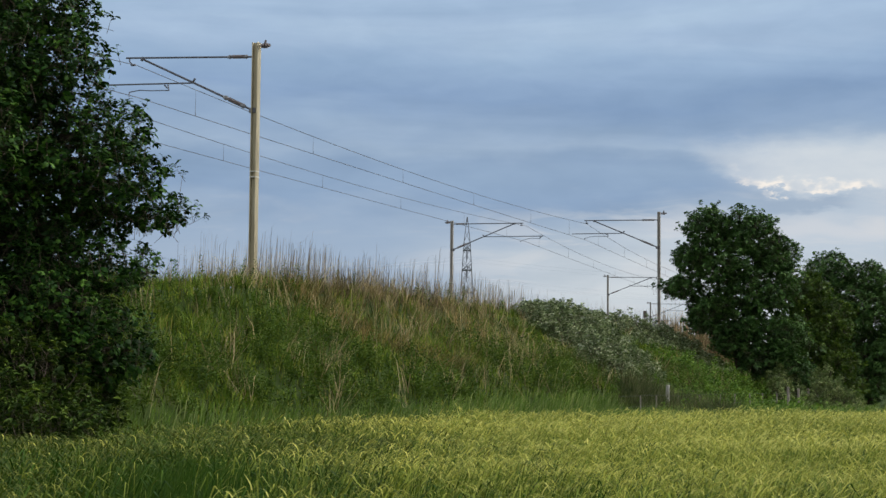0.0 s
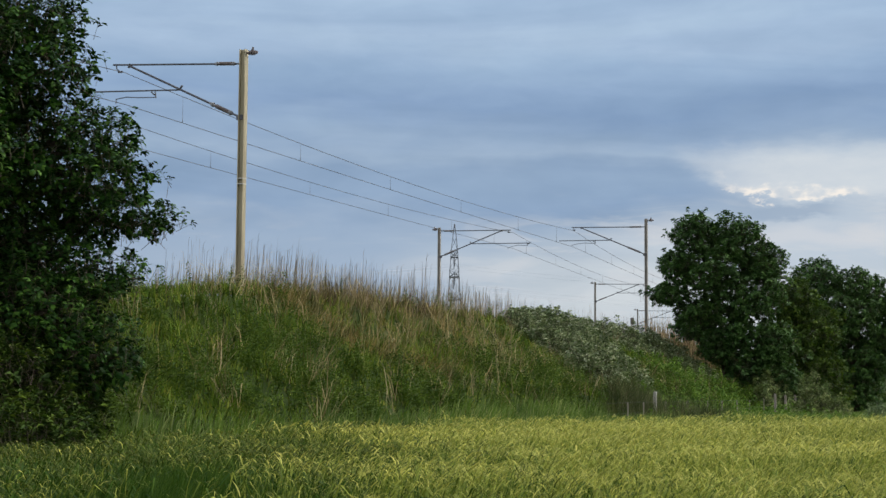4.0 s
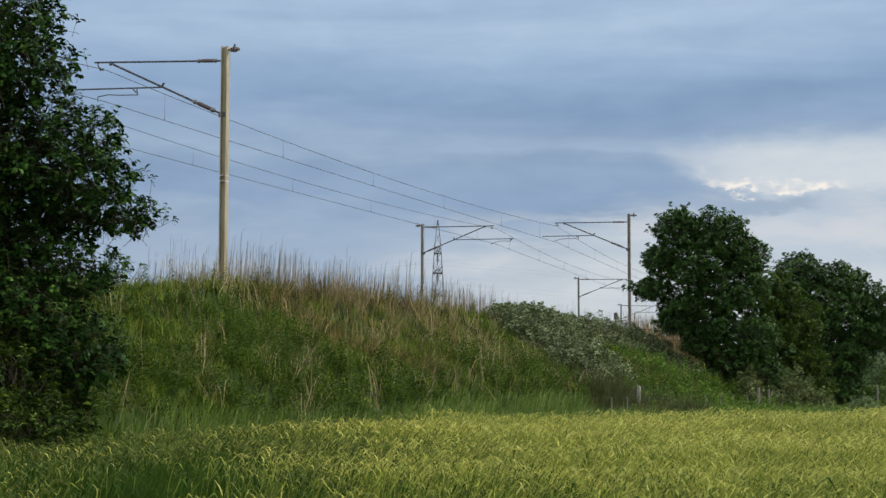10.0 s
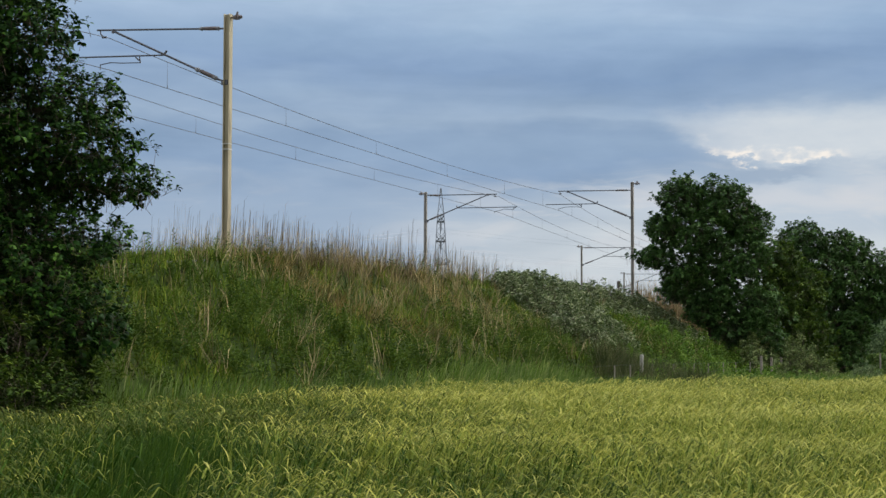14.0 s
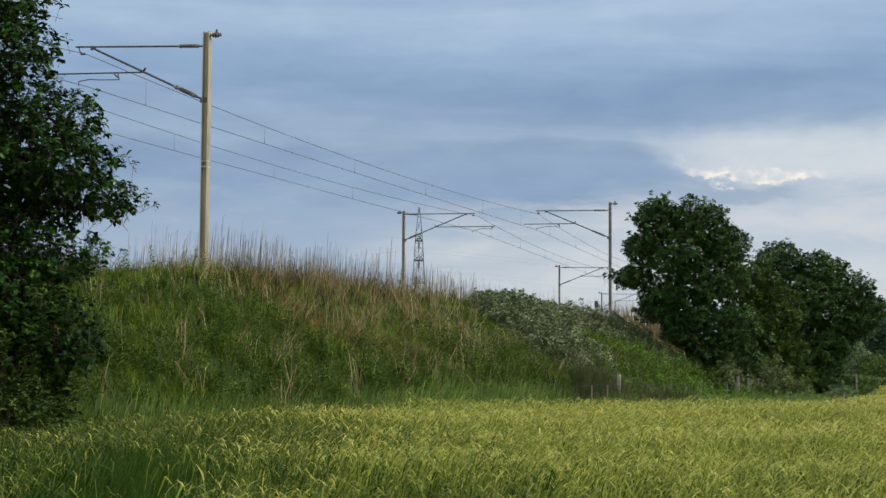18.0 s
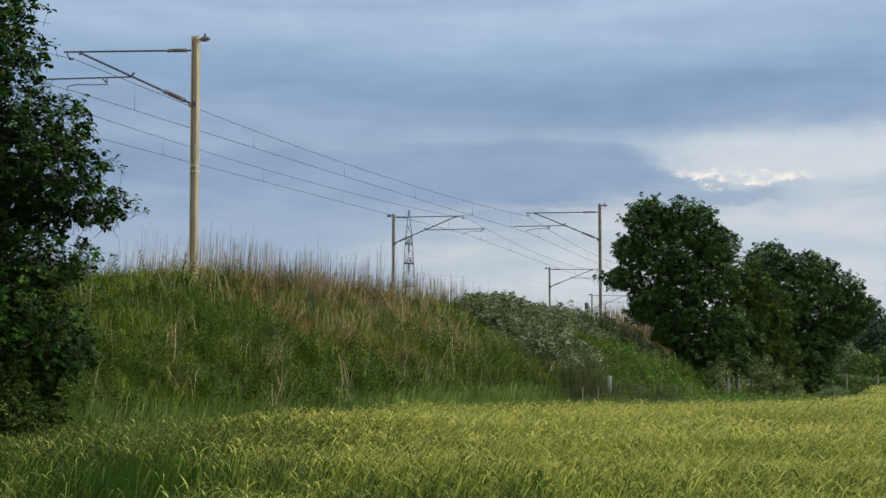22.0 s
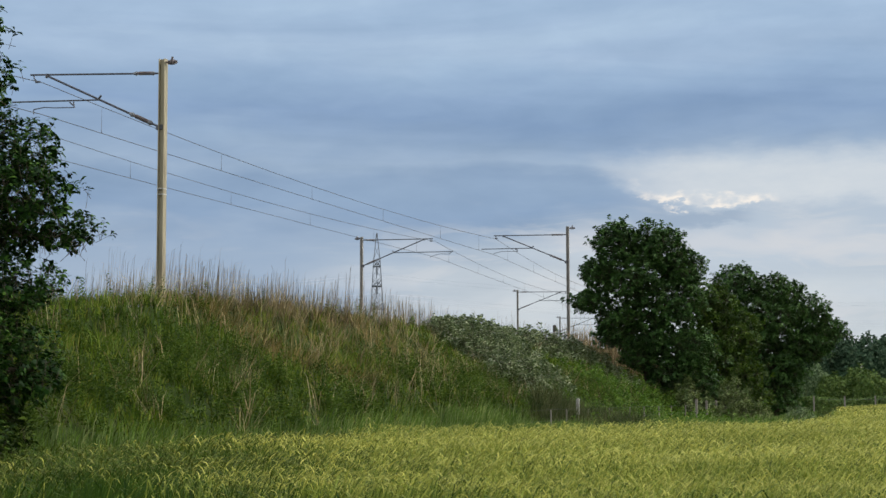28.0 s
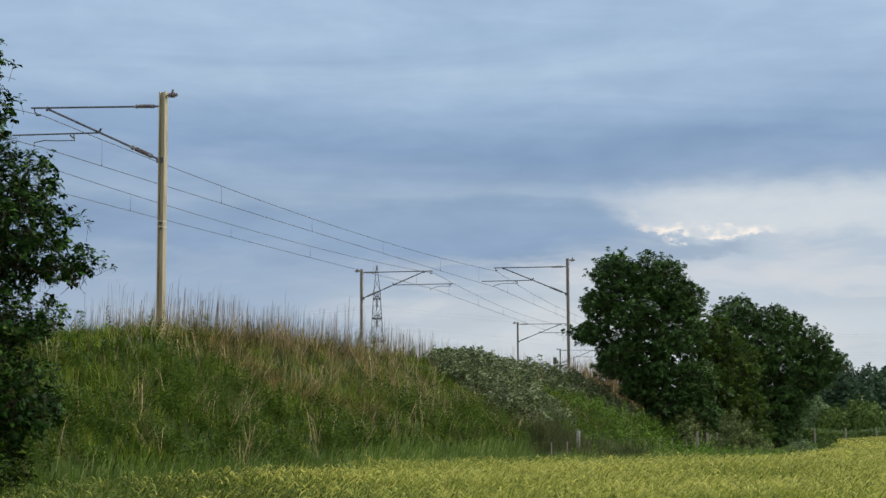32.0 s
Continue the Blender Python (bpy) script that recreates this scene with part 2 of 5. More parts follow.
def tube_path(bm, pts, r, n=6, r2=None):
    """One unbroken tube along the points, tapering from r to r2."""
    pts = [Vector(p) for p in pts]
    rings = []
    for k, p in enumerate(pts):
        d = pts[min(k + 1, len(pts) - 1)] - pts[max(k - 1, 0)]
        m = d.to_track_quat("Z", "Y").to_matrix()
        rr = r if r2 is None else r + (r2 - r) * k / (len(pts) - 1)
        rings.append([bm.verts.new(p + m @ Vector((rr * math.cos(2 * math.pi * i / n), rr * math.sin(2 * math.pi * i / n), 0))) for i in range(n)])
    for a, b in zip(rings[:-1], rings[1:]):
        for i in range(n):
            bm.faces.new((a[i], a[(i + 1) % n], b[(i + 1) % n], b[i]))
    bm.faces.new(rings[0][::-1])
    bm.faces.new(rings[-1])


def blades(P, H, W, yaw, lean_yaw, lean, bend=0.6):
    """Tapered grass blades: base points P, heights, widths, facing, way and strength of the lean."""
    n = len(P)
    side = np.stack([np.cos(yaw), np.sin(yaw), np.zeros(n)], 1) * (W / 2)[:, None]
    ld = np.stack([np.cos(lean_yaw), np.sin(lean_yaw), np.zeros(n)], 1)
    up = np.array([0, 0, 1.0])
    mid = P + up * (H * bend)[:, None] + ld * (H * lean * 0.35)[:, None]
    tip = P + up * (H * (1 - 0.25 * lean))[:, None] + ld * (H * lean)[:, None]
    V = np.stack([P - side, P + side, mid + side * 0.8, mid - side * 0.8, tip], 1).reshape(-1, 3)
    b = np.arange(n)[:, None] * 5
    return V, b + np.array([[0, 1, 2, 3]]), b + np.array([[3, 2, 4]])


def leaves(C, N, L, Wd, lobed=False, way=None):
    """Leaves at C, facing about N, of length L and width Wd: four corners folded at the midrib, or six for the nearer ones."""
    n = len(C)
    N = N / np.linalg.norm(N, axis=1, keepdims=True)
    rnd = rng.normal(size=(n, 3)) if way is None else np.cross(way, N)
    T = np.cross(N, rnd)
    T /= np.linalg.norm(T, axis=1, keepdims=True) + 1e-6
    B = np.cross(N, T)
    L, Wd = L[:, None], Wd[:, None]
    if not lobed:
        droop = N * L * 0.18
        V = np.stack([C - T * L / 2, C + B * Wd / 2 + droop, C + T * L / 2 - droop, C - B * Wd / 2 + droop], 1).reshape(-1, 3)
        b = np.arange(n)[:, None] * 4
        return V, None, np.concatenate([b + np.array([[0, 1, 2]]), b + np.array([[0, 2, 3]])])
    dr = N * L * 0.14
    V = np.stack([C - T * L / 2, C - T * L * 0.12 + B * Wd * 0.34 + dr, C + T * L * 0.24 + B * Wd / 2 + dr * 0.6, C + T * L / 2 - dr,
                  C + T * L * 0.24 - B * Wd / 2 + dr * 0.6, C - T * L * 0.12 - B * Wd * 0.34 + dr], 1).reshape(-1, 3)
    b = np.arange(n)[:, None] * 6
    return V, b + np.array([[1, 2, 4, 5]]), np.concatenate([b + np.array([[0, 1, 5]]), b + np.array([[2, 3, 4]])])


def join(parts_):
    V, Q, T, off = [], [], [], 0
    for v, q, t in parts_:
        V.append(v)
        if q is not None:
            Q.append(q + off)
        if t is not None:
            T.append(t + off)
        off += len(v)
    return np.concatenate(V), (np.concatenate(Q) if Q else None), (np.concatenate(T) if T else None)


# ---------------------------------------------------------------- the line of the railway
RC, TH0 = 571.4, 0.32
MAST_O = (11.42, 87.62)
CX = MAST_O[0] - RC * math.cos(TH0)
CY = MAST_O[1] + RC * math.sin(TH0)


def at(s, o):
    """Plan position s metres along the near row of masts and o metres out from it towards the field."""
    th = TH0 - np.asarray(s) / RC
    r = RC + np.asarray(o)
    return CX + r * np.cos(th), CY - r * np.sin(th)


def heading(s):
    return TH0 - s / RC


def so_of(x, y):
    vx, vy = np.asarray(x) - CX, np.asarray(y) - CY
    return (TH0 - np.arctan2(-vy, vx)) * RC, np.hypot(vx, vy) - RC


def smooth(a, b, x):
    t = np.clip((np.asarray(x) - a) / (b - a), 0, 1)
    return t * t * (3 - 2 * t)


def bumps(x, y):
    return (np.sin(x * 0.9 + 1.3 * np.sin(y * 0.45)) + np.sin(y * 1.1 + 0.7 * np.sin(x * 0.7)) + 0.6 * np.sin(x * 2.3 + y * 1.7)) / 2.6


CREST_O, TOE_O = 0.9, 7.6


def bank_z(s, o):
    crest = 3.55 + 0.45 * smooth(-54, -46, s)
    near = np.clip((TOE_O - o) / (TOE_O - CREST_O), 0, 1)
    near = near + 0.06 * np.sin(near * np.pi * 2)
    far = np.clip((o + 21.0) / 7.5, 0, 1)
    x, y = at(s, o)
    return crest * np.minimum(near, far) + 0.16 * bumps(x, y) * np.minimum(1, 4 * near * (1 - near) + 0.1)


def field_edge(s):
    """How far out the barley begins."""
    return 9.9 + 5.2 * smooth(-58, -38, s) - 1.6 * smooth(-36, 15, s) + 4.2 * smooth(20, 55, s)


# ---------------------------------------------------------------- setting
def build_ground():
    xs = np.concatenate([[-2500, -900, -300], np.linspace(-120, 160, 57), [320, 900, 2500]])
    ys = np.concatenate([[-2500, -900, -250], np.linspace(-60, 240, 61), [420, 1000, 3000]])
    X, Y = np.meshgrid(xs, ys)
    Z = 0.03 * bumps(X * 0.4, Y * 0.4) - 0.03
    nx, ny = len(xs), len(ys)
    V = np.stack([X, Y, Z], -1).reshape(-1, 3)
    i = (np.arange(ny - 1)[:, None] * nx + np.arange(nx - 1)).ravel()
    Q = np.stack([i, i + 1, i + nx + 1, i + nx], 1)
    g = ob_mesh("ground", mesh_from("ground", V, Q), [M_SOIL])
    tagged(g, "flat farmland soil with low green growth", "ground", kind="structure")


def build_bank():
    s = np.concatenate([np.arange(-130, -80, 1.0), np.arange(-80, 10, 0.5), np.arange(10, 240.1, 1.0)])
    o = np.concatenate([np.linspace(8.6, 0.2, 22), np.linspace(-0.8, -13.2, 8), np.linspace(-14.5, -22, 8)])
    S, O = np.meshgrid(s, o)
    X, Y = at(S, O)
    Z = bank_z(S, O) - 0.09 - 0.06 * (O > TOE_O + 0.3) - 0.08 * (O < -20.8)
    no, ns = len(o), len(s)
    V = np.stack([X, Y, Z], -1).reshape(-1, 3)
    i = (np.arange(no - 1)[:, None] * ns + np.arange(ns - 1)).ravel()
    Q = np.stack([i, i + 1, i + ns + 1, i + ns], 1)
    b = ob_mesh("railway_embankment", mesh_from("railway_embankment", V, Q), [M_BANK])
    tagged(b, "tall grassy railway embankment of turf and earth", "embankment", kind="structure")
    o2 = np.array([-1.2, -2.0, -10.2, -11.0])
    S, O = np.meshgrid(s, o2)
    X, Y = at(S, O)
    Z = bank_z(S, O) + np.array([-0.1, 0.06, 0.06, -0.1])[:, None]
    V = np.stack([X, Y, Z], -1).reshape(-1, 3)
    i = (np.arange(3)[:, None] * ns + np.arange(ns - 1)).ravel()
    Q = np.stack([i, i + 1, i + ns + 1, i + ns], 1)
    t = ob_mesh("track_ballast", mesh_from("track_ballast", V, Q), [M_BALLAST])
    tagged(t, "grey stone ballast bed along the embankment top", "ballast", kind="structure")


build_ground()
build_bank()


def sky_material():
    m = bpy.data.materials.new("cloud_cover")
    m.use_nodes = True
    nt = m.node_tree
    nt.nodes.clear()
    out = nt.nodes.new("ShaderNodeOutputMaterial")
    em = nt.nodes.new("ShaderNodeEmission")
    nt.links.new(em.outputs["Emission"], out.inputs["Surface"])
    uv = nt.nodes.new("ShaderNodeUVMap")
    sep = nt.nodes.new("ShaderNodeSeparateXYZ")
    nt.links.new(uv.outputs["UV"], sep.inputs["Vector"])

    def math_(op, a, b=None, clamp=False):
        n = nt.nodes.new("ShaderNodeMath")
        n.operation = op
        n.use_clamp = clamp
        for k, v in enumerate((a, b)):
            if v is None:
                continue
            if isinstance(v, (int, float)):
                n.inputs[k].default_value = v
            else:
                nt.links.new(v, n.inputs[k])
        return n.outputs[0]

    def noise_uv(sx, sy, detail, ox=0.0, oy=0.0, rough=0.5, dist=0.0):
        mp = nt.nodes.new("ShaderNodeMapping")
        mp.inputs["Scale"].default_value = (sx, sy, 1)
        mp.inputs["Location"].default_value = (ox, oy, 0)
        nt.links.new(uv.outputs["UV"], mp.inputs["Vector"])
        n = nt.nodes.new("ShaderNodeTexNoise")
        n.noise_dimensions = "2D"
        n.inputs["Scale"].default_value = 1.0
        n.inputs["Detail"].default_value = detail
        n.inputs["Roughness"].default_value = rough
        n.inputs["Distortion"].default_value = dist
        nt.links.new(mp.outputs["Vector"], n.inputs["Vector"])
        return n.outputs["Fac"]

    def window(x, a0, a1, b0, b1):
        up = nt.nodes.new("ShaderNodeMapRange")
        up.interpolation_type = "SMOOTHSTEP"
        dn = nt.nodes.new("ShaderNodeMapRange")
        dn.interpolation_type = "SMOOTHSTEP"
        nt.links.new(x, up.inputs["Value"])
        nt.links.new(x, dn.inputs["Value"])
        up.inputs["From Min"].default_value, up.inputs["From Max"].default_value = a0, a1
        dn.inputs["From Min"].default_value, dn.inputs["From Max"].default_value = b0, b1
        dn.inputs["To Min"].default_value, dn.inputs["To Max"].default_value = 1, 0
        return math_("MULTIPLY", up.outputs["Result"], dn.outputs["Result"])

    az, el = sep.outputs["X"], sep.outputs["Y"]      # degrees
    warp = math_("MULTIPLY", math_("SUBTRACT", noise_uv(0.16, 0.5, 4, 3.1, 1.7), 0.5), 2.4)
    elw = math_("ADD", el, warp)
    base = ramp_node(nt, SKY_STOPS)
    nt.links.new(math_("DIVIDE", elw, 16.0), base.inputs["Fac"])
    # long soft streaks
    streak = noise_uv(0.07, 0.55, 5, 11.0, 4.0, 0.5, 0.4)
    sr = ramp_node(nt, [(0.32, (0.92, 0.91, 0.91)), (0.5, (1.05, 1.01, 0.99)), (0.70, (1.20, 1.13, 1.06))])
    nt.links.new(streak, sr.inputs["Fac"])
    col = mix_node(nt, base.outputs["Color"], sr.outputs["Color"], 0.8, "MULTIPLY")
    puff = noise_uv(0.35, 1.0, 6, 2.0, 9.0, 0.55, 0.2)
    pf = ramp_node(nt, [(0.3, (0.94, 0.95, 0.96)), (0.7, (1.06, 1.05, 1.04))])
    nt.links.new(puff, pf.inputs["Fac"])
    col = mix_node(nt, col, pf.outputs["Color"], 0.8, "MULTIPLY")
    dim = math_("MULTIPLY", window(az, -90, -80, -3, 5), window(el, -5, -4, 4.5, 7.0))
    col = mix_node(nt, col, (0.20, 0.275, 0.385), math_("MULTIPLY", dim, 0.75))
    # thinner cloud over to the sunward side
    thin_ = math_("MULTIPLY", window(az, 8.5, 13.0, 60, 80), window(elw, 3.0, 4.8, 7.4, 9.0))
    col = mix_node(nt, col, (0.36, 0.415, 0.475), math_("MULTIPLY", thin_, 0.8))
    band = math_("MULTIPLY", window(az, 5.5, 9.0, 60, 80), window(elw, 4.6, 5.1, 5.3, 5.9))
    col = mix_node(nt, col, (0.44, 0.46, 0.49), math_("MULTIPLY", band, 0.7))
    # ragged paler wisps low down in the cloud
    wisp = math_("MULTIPLY", window(noise_uv(0.22, 1.15, 5, 21.0, 13.0, 0.58, 0.5), 0.50, 0.68, 5, 6), window(elw, 1.2, 2.4, 5.4, 7.0))
    col = mix_node(nt, col, (0.46, 0.47, 0.485), math_("MULTIPLY", wisp, math_("ADD", 0.12, math_("MULTIPLY", window(az, -3, 6, 80, 90), 0.33))))
    # the bright break in the cloud, with its ragged lower edge
    rag = math_("MULTIPLY", math_("SUBTRACT", noise_uv(0.55, 1.6, 5, 7.0, 2.0, 0.6), 0.5), 0.9)
    line = math_("MAXIMUM", math_("SUBTRACT", 8.05, math_("MULTIPLY", math_("SUBTRACT", az, 8.0), 0.5)), 6.5)
    over = math_("SUBTRACT", math_("ADD", el, rag), line)
    glow = math_("MULTIPLY", window(az, 7.6, 9.4, 17, 30), math_("MULTIPLY", window(over, -0.25, 0.4, 50, 60), window(math_("ADD", el, rag), 2, 3, 7.6, 8.7)))
    veil = math_("ADD", 0.38, math_("MULTIPLY", noise_uv(0.4, 1.1, 5, 5.0, 3.0, 0.6), 0.6))
    east = math_("ADD", 0.62, math_("MULTIPLY", window(az, 9.0, 12.0, 70, 80), 0.38))
    col = mix_node(nt, col, (0.47, 0.50, 0.525), math_("MULTIPLY", math_("MULTIPLY", glow, veil), east))
    fringe = math_("MULTIPLY", window(az, 10.0, 11.4, 13.2, 14.4), window(over, -0.75, -0.5, -0.35, -0.1))
    col = mix_node(nt, col, (0.215, 0.28, 0.37), math_("MULTIPLY", fringe, 0.7))
    rag2 = math_("MULTIPLY", math_("SUBTRACT", noise_uv(1.4, 2.6, 3, 1.0, 8.0, 0.55), 0.5), 0.9)
    edge = math_("ADD", over, rag2)
    hot = math_("MULTIPLY", window(az, 9.6, 10.8, 14.0, 15.2), window(edge, -0.10, 0.06, 0.10, 0.55))
    lit = math_("ADD", 0.16, math_("MULTIPLY", window(noise_uv(1.2, 2.2, 3, 4.0, 6.0, 0.55), 0.36, 0.62, 5, 6), 0.6))
    col = mix_node(nt, col, (0.72, 0.655, 0.58), math_("MULTIPLY", hot, lit))
    nt.links.new(col, em.inputs["Color"])
    em.inputs["Strength"].default_value = 0.445
    return m


SKY_STOPS = [(0.0, (0.4254, 0.475, 0.4925)), (0.16, (0.3895, 0.44, 0.4777)), (0.27, (0.3536, 0.41, 0.4629)), (0.34, (0.2614, 0.335, 0.4285)), (0.41, (0.1763, 0.258, 0.3792)),
             (0.47, (0.1824, 0.263, 0.3792)), (0.50, (0.2255, 0.308, 0.4186)), (0.545, (0.1968, 0.28, 0.3989)), (0.61, (0.1722, 0.258, 0.394)), (0.69, (0.2101, 0.305, 0.4383)),
             (0.75, (0.246, 0.34, 0.4679)), (0.84, (0.2429, 0.342, 0.4728)), (1.0, (0.2665, 0.365, 0.4925))]


def build_sky():
    az = np.linspace(-70, 70, 71)
    el = np.linspace(-1.5, 48, 34)
    A, E = np.meshgrid(az, el)
    a, e = np.radians(A), np.radians(E)
    r = 3200
    V = np.stack([r * np.cos(e) * np.sin(a), r * np.cos(e) * np.cos(a), r * np.sin(e)], -1).reshape(-1, 3)
    na, ne = len(az), len(el)
    i = (np.arange(ne - 1)[:, None] * na + np.arange(na - 1)).ravel()
    Q = np.stack([i, i + na, i + na + 1, i + 1], 1)
    me = mesh_from("sky_backdrop", V, Q)
    uvl = me.uv_layers.new(name="UVMap")
    idx = np.zeros(len(me.loops), np.int32)
    me.loops.foreach_get("vertex_index", idx)
    co = np.stack([A.ravel(), E.ravel()], 1)[idx].astype(np.float32)
    uvl.data.foreach_set("uv", co.ravel())
    ob = ob_mesh("sky_backdrop", me, [sky_material()])
    ob.location = (0, 0, 1.5)
    return tagged(ob, "layered blue-grey evening cloud with a bright break", "sky", kind="structure")


sky = build_sky()

MOVERS = []          # thing, rest place, lean amplitude in degrees, period, phase


def mover(ob, amp, period, phase, dirn=0.0):
    MOVERS.append((ob, amp, period, phase, dirn))


# ---------------------------------------------------------------- overhead line
TOP = 10.6           # height of the mast tops
CAT, CON = TOP - 0.54, TOP - 1.43


def local(s, o, toward):
    """Frame of a mast: x along its arms, z up."""
    x, y = at(s, o)
    th = heading(s)
    ang = math.atan2(-math.sin(th), math.cos(th)) if toward > 0 else math.atan2(math.sin(th), -math.cos(th))
    return pose(float(x), float(y), 0, 0, 0, math.degrees(ang))


def build_mast(s, o, toward, material, width, reach, near_type, label, foot, up, dz, cat, con):
    """Steel mast with its cantilever: local x runs out along the arm, heights are above the plain."""
    e = new("overhead_line_mast")
    e.matrix_world = local(s, o, toward)
    tagged(e, label, "railway mast", "overhead line masts")
    h = width / 2
    z0 = TOP + dz                         # the arms hang from here and rise by up towards their ends
    bm = bmesh.new()
    box(bm, (-h, -h, foot), (-h + 0.022, h, TOP))
    box(bm, (h - 0.022, -h, foot), (h, h, TOP))
    box(bm, (-h + 0.02, -0.012, foot), (h - 0.02, 0.012, TOP - 0.002))
    part("column", bm, material, e)
    for z in (TOP - 3.53, TOP - 3.68):
        bm = bmesh.new()
        box(bm, (-h - 0.008, -h - 0.008, z), (h + 0.008, h + 0.008, z + 0.025))
        part("band", bm, M_BAND, e, "pale banding strap round the column")
    # top arm with its insulator
    bm = bmesh.new()
    rod(bm, (h, 0, z0 - 0.38), (reach, 0, z0 - 0.385 + up), 0.026)
    arm = part("top_arm", bm, M_TUBE, e)
    bm = bmesh.new()
    for k in range(9):
        x = 0.37 + k * 0.044
        rod(bm, (x, 0, z0 - 0.38 + up * x / reach), (x + 0.02, 0, z0 - 0.38 + up * x / reach), 0.056, 12, 0.045)
    rod(bm, (0.36, 0, z0 - 0.38 + up * 0.36 / reach), (0.78, 0, z0 - 0.38 + up * 0.78 / reach), 0.038, 10)
    part("insulator", bm, M_INSUL, arm, "ribbed grey-brown porcelain insulator")
    for x in (0.26, 0.77):
        bm = bmesh.new()
        rod(bm, (x, 0, z0 - 0.38 + up * x / reach), (x + 0.12, 0, z0 - 0.38 + up * x / reach), 0.04, 10)
        rod(bm, (x + 0.03, 0, z0 - 0.38 + up * x / reach), (x + 0.06, 0, z0 - 0.38 + up * x / reach), 0.058, 10)
        part("end_cap", bm, M_CAP, arm, "bright metal cap of the insulator")
    # strut
    a, b = Vector((h, 0, z0 - 1.84)), Vector((reach - 0.52, 0, z0 - 0.41 + up * 0.87))
    d = (b - a).normalized()
    bm = bmesh.new()
    rod(bm, a, b, 0.03)
    strut = part("strut", bm, M_TUBE, e)
    bm = bmesh.new()
    for k in range(10):
        p = a + d * (0.38 + k * 0.046)
        rod(bm, p, p + d * 0.022, 0.062, 12, 0.05)
    rod(bm, a + d * 0.36, a + d * 0.86, 0.042, 10)
    part("insulator", bm, M_INSUL, strut, "ribbed grey-brown porcelain insulator")
    for q in (0.25, 0.86):
        bm = bmesh.new()
        rod(bm, a + d * q, a + d * (q + 0.14), 0.045, 10)
        rod(bm, a + d * (q + 0.04), a + d * (q + 0.08), 0.065, 10)
        part("end_cap", bm, M_CAP, strut, "dark metal cap of the insulator")
    bm = bmesh.new()
    box(bm, (-0.02, -0.05, z0 - 1.92), (h + 0.09, 0.05, z0 - 1.78))
    bmesh.ops.bevel(bm, geom=bm.edges[:], offset=0.012, segments=1, affect="EDGES")
    part("hinge_bracket", bm, M_TUBE, e)
    # registration tube and steady arm
    zr = z0 - (1.08 if near_type else 1.13) + up * 0.4
    t = (zr - a.z) / (b.z - a.z)
    xr = a.x + (b.x - a.x) * t
    bm = bmesh.new()
    far = 4.75 if near_type else 5.35
    rod(bm, (xr, 0, zr), (far, 0, zr - 0.01 + up * 0.5), 0.022)
    rod(bm, (xr + 0.06, 0, zr), (xr - 0.04, 0, zr + 0.12), 0.03)
    reg = part("registration_tube", bm, M_TUBE, e)
    bm = bmesh.new()
    x0 = 2.78 if near_type else 5.2
    rod(bm, (x0, 0, zr), (x0 - 0.03, 0, zr - 0.17), 0.02)
    rod(bm, (x0 + 0.12, 0, zr), (x0 + 0.02, 0, zr - 0.09), 0.02)
    sgn = 1 if near_type else -1
    x1 = 4.05
    zc = zr - 0.26 + up * 0.5
    pts = [(x0 - 0.03, 0, zr - 0.16), (x0 + sgn * 0.6, 0, zr - 0.13), (x1 - sgn * 0.35, 0, zr - 0.17 + up * 0.3), (x1, 0, zc)]
    tube_path(bm, pts, 0.014)
    rod(bm, (x1, 0, zc), (x1, 0, con + 0.02), 0.014)
    part("steady_arm", bm, M_TUBE, reg)
    bm = bmesh.new()
    xw = 3.93 if near_type else reach - 0.1
    rod(bm, (reach - 0.1, 0, z0 - 0.385 + up), (reach - 0.12, 0, (z0 - 0.385 + up + cat) / 2), 0.018)
    rod(bm, (reach - 0.12, 0, (z0 - 0.385 + up + cat) / 2), (xw, 0, cat + 0.03), 0.018)
    rod(bm, (xw - 0.07, 0, cat + 0.03), (xw + 0.07, 0, cat + 0.03), 0.03)
    part("suspension_clamp", bm, M_TUBE, arm)
    bm = bmesh.new()
    rod(bm, (reach - 0.56, 0, z0 - 0.36 + up * 0.87), (reach - 0.5, 0, z0 - 0.47 + up * 0.87), 0.035)
    part("strut_clamp", bm, M_TUBE, strut)
    # earth-wire insulator on the outer face
    bm = bmesh.new()
    rod(bm, (-h, 0, TOP - 0.10), (-h - 0.34, 0, TOP - 0.10), 0.022)
    for x, r in ((-h - 0.07, 0.06), (-h - 0.14, 0.075), (-h - 0.21, 0.075), (-h - 0.28, 0.05)):
        rod(bm, (x, 0, TOP - 0.10), (x - 0.035, 0, TOP - 0.10), r, 10)
    rod(bm, (-h - 0.16, 0, TOP - 0.06), (-h - 0.2, 0, TOP + 0.05), 0.03)
    part("end_insulator", bm, M_INSUL, e, "dark insulator on the outer side of the column")
    return e


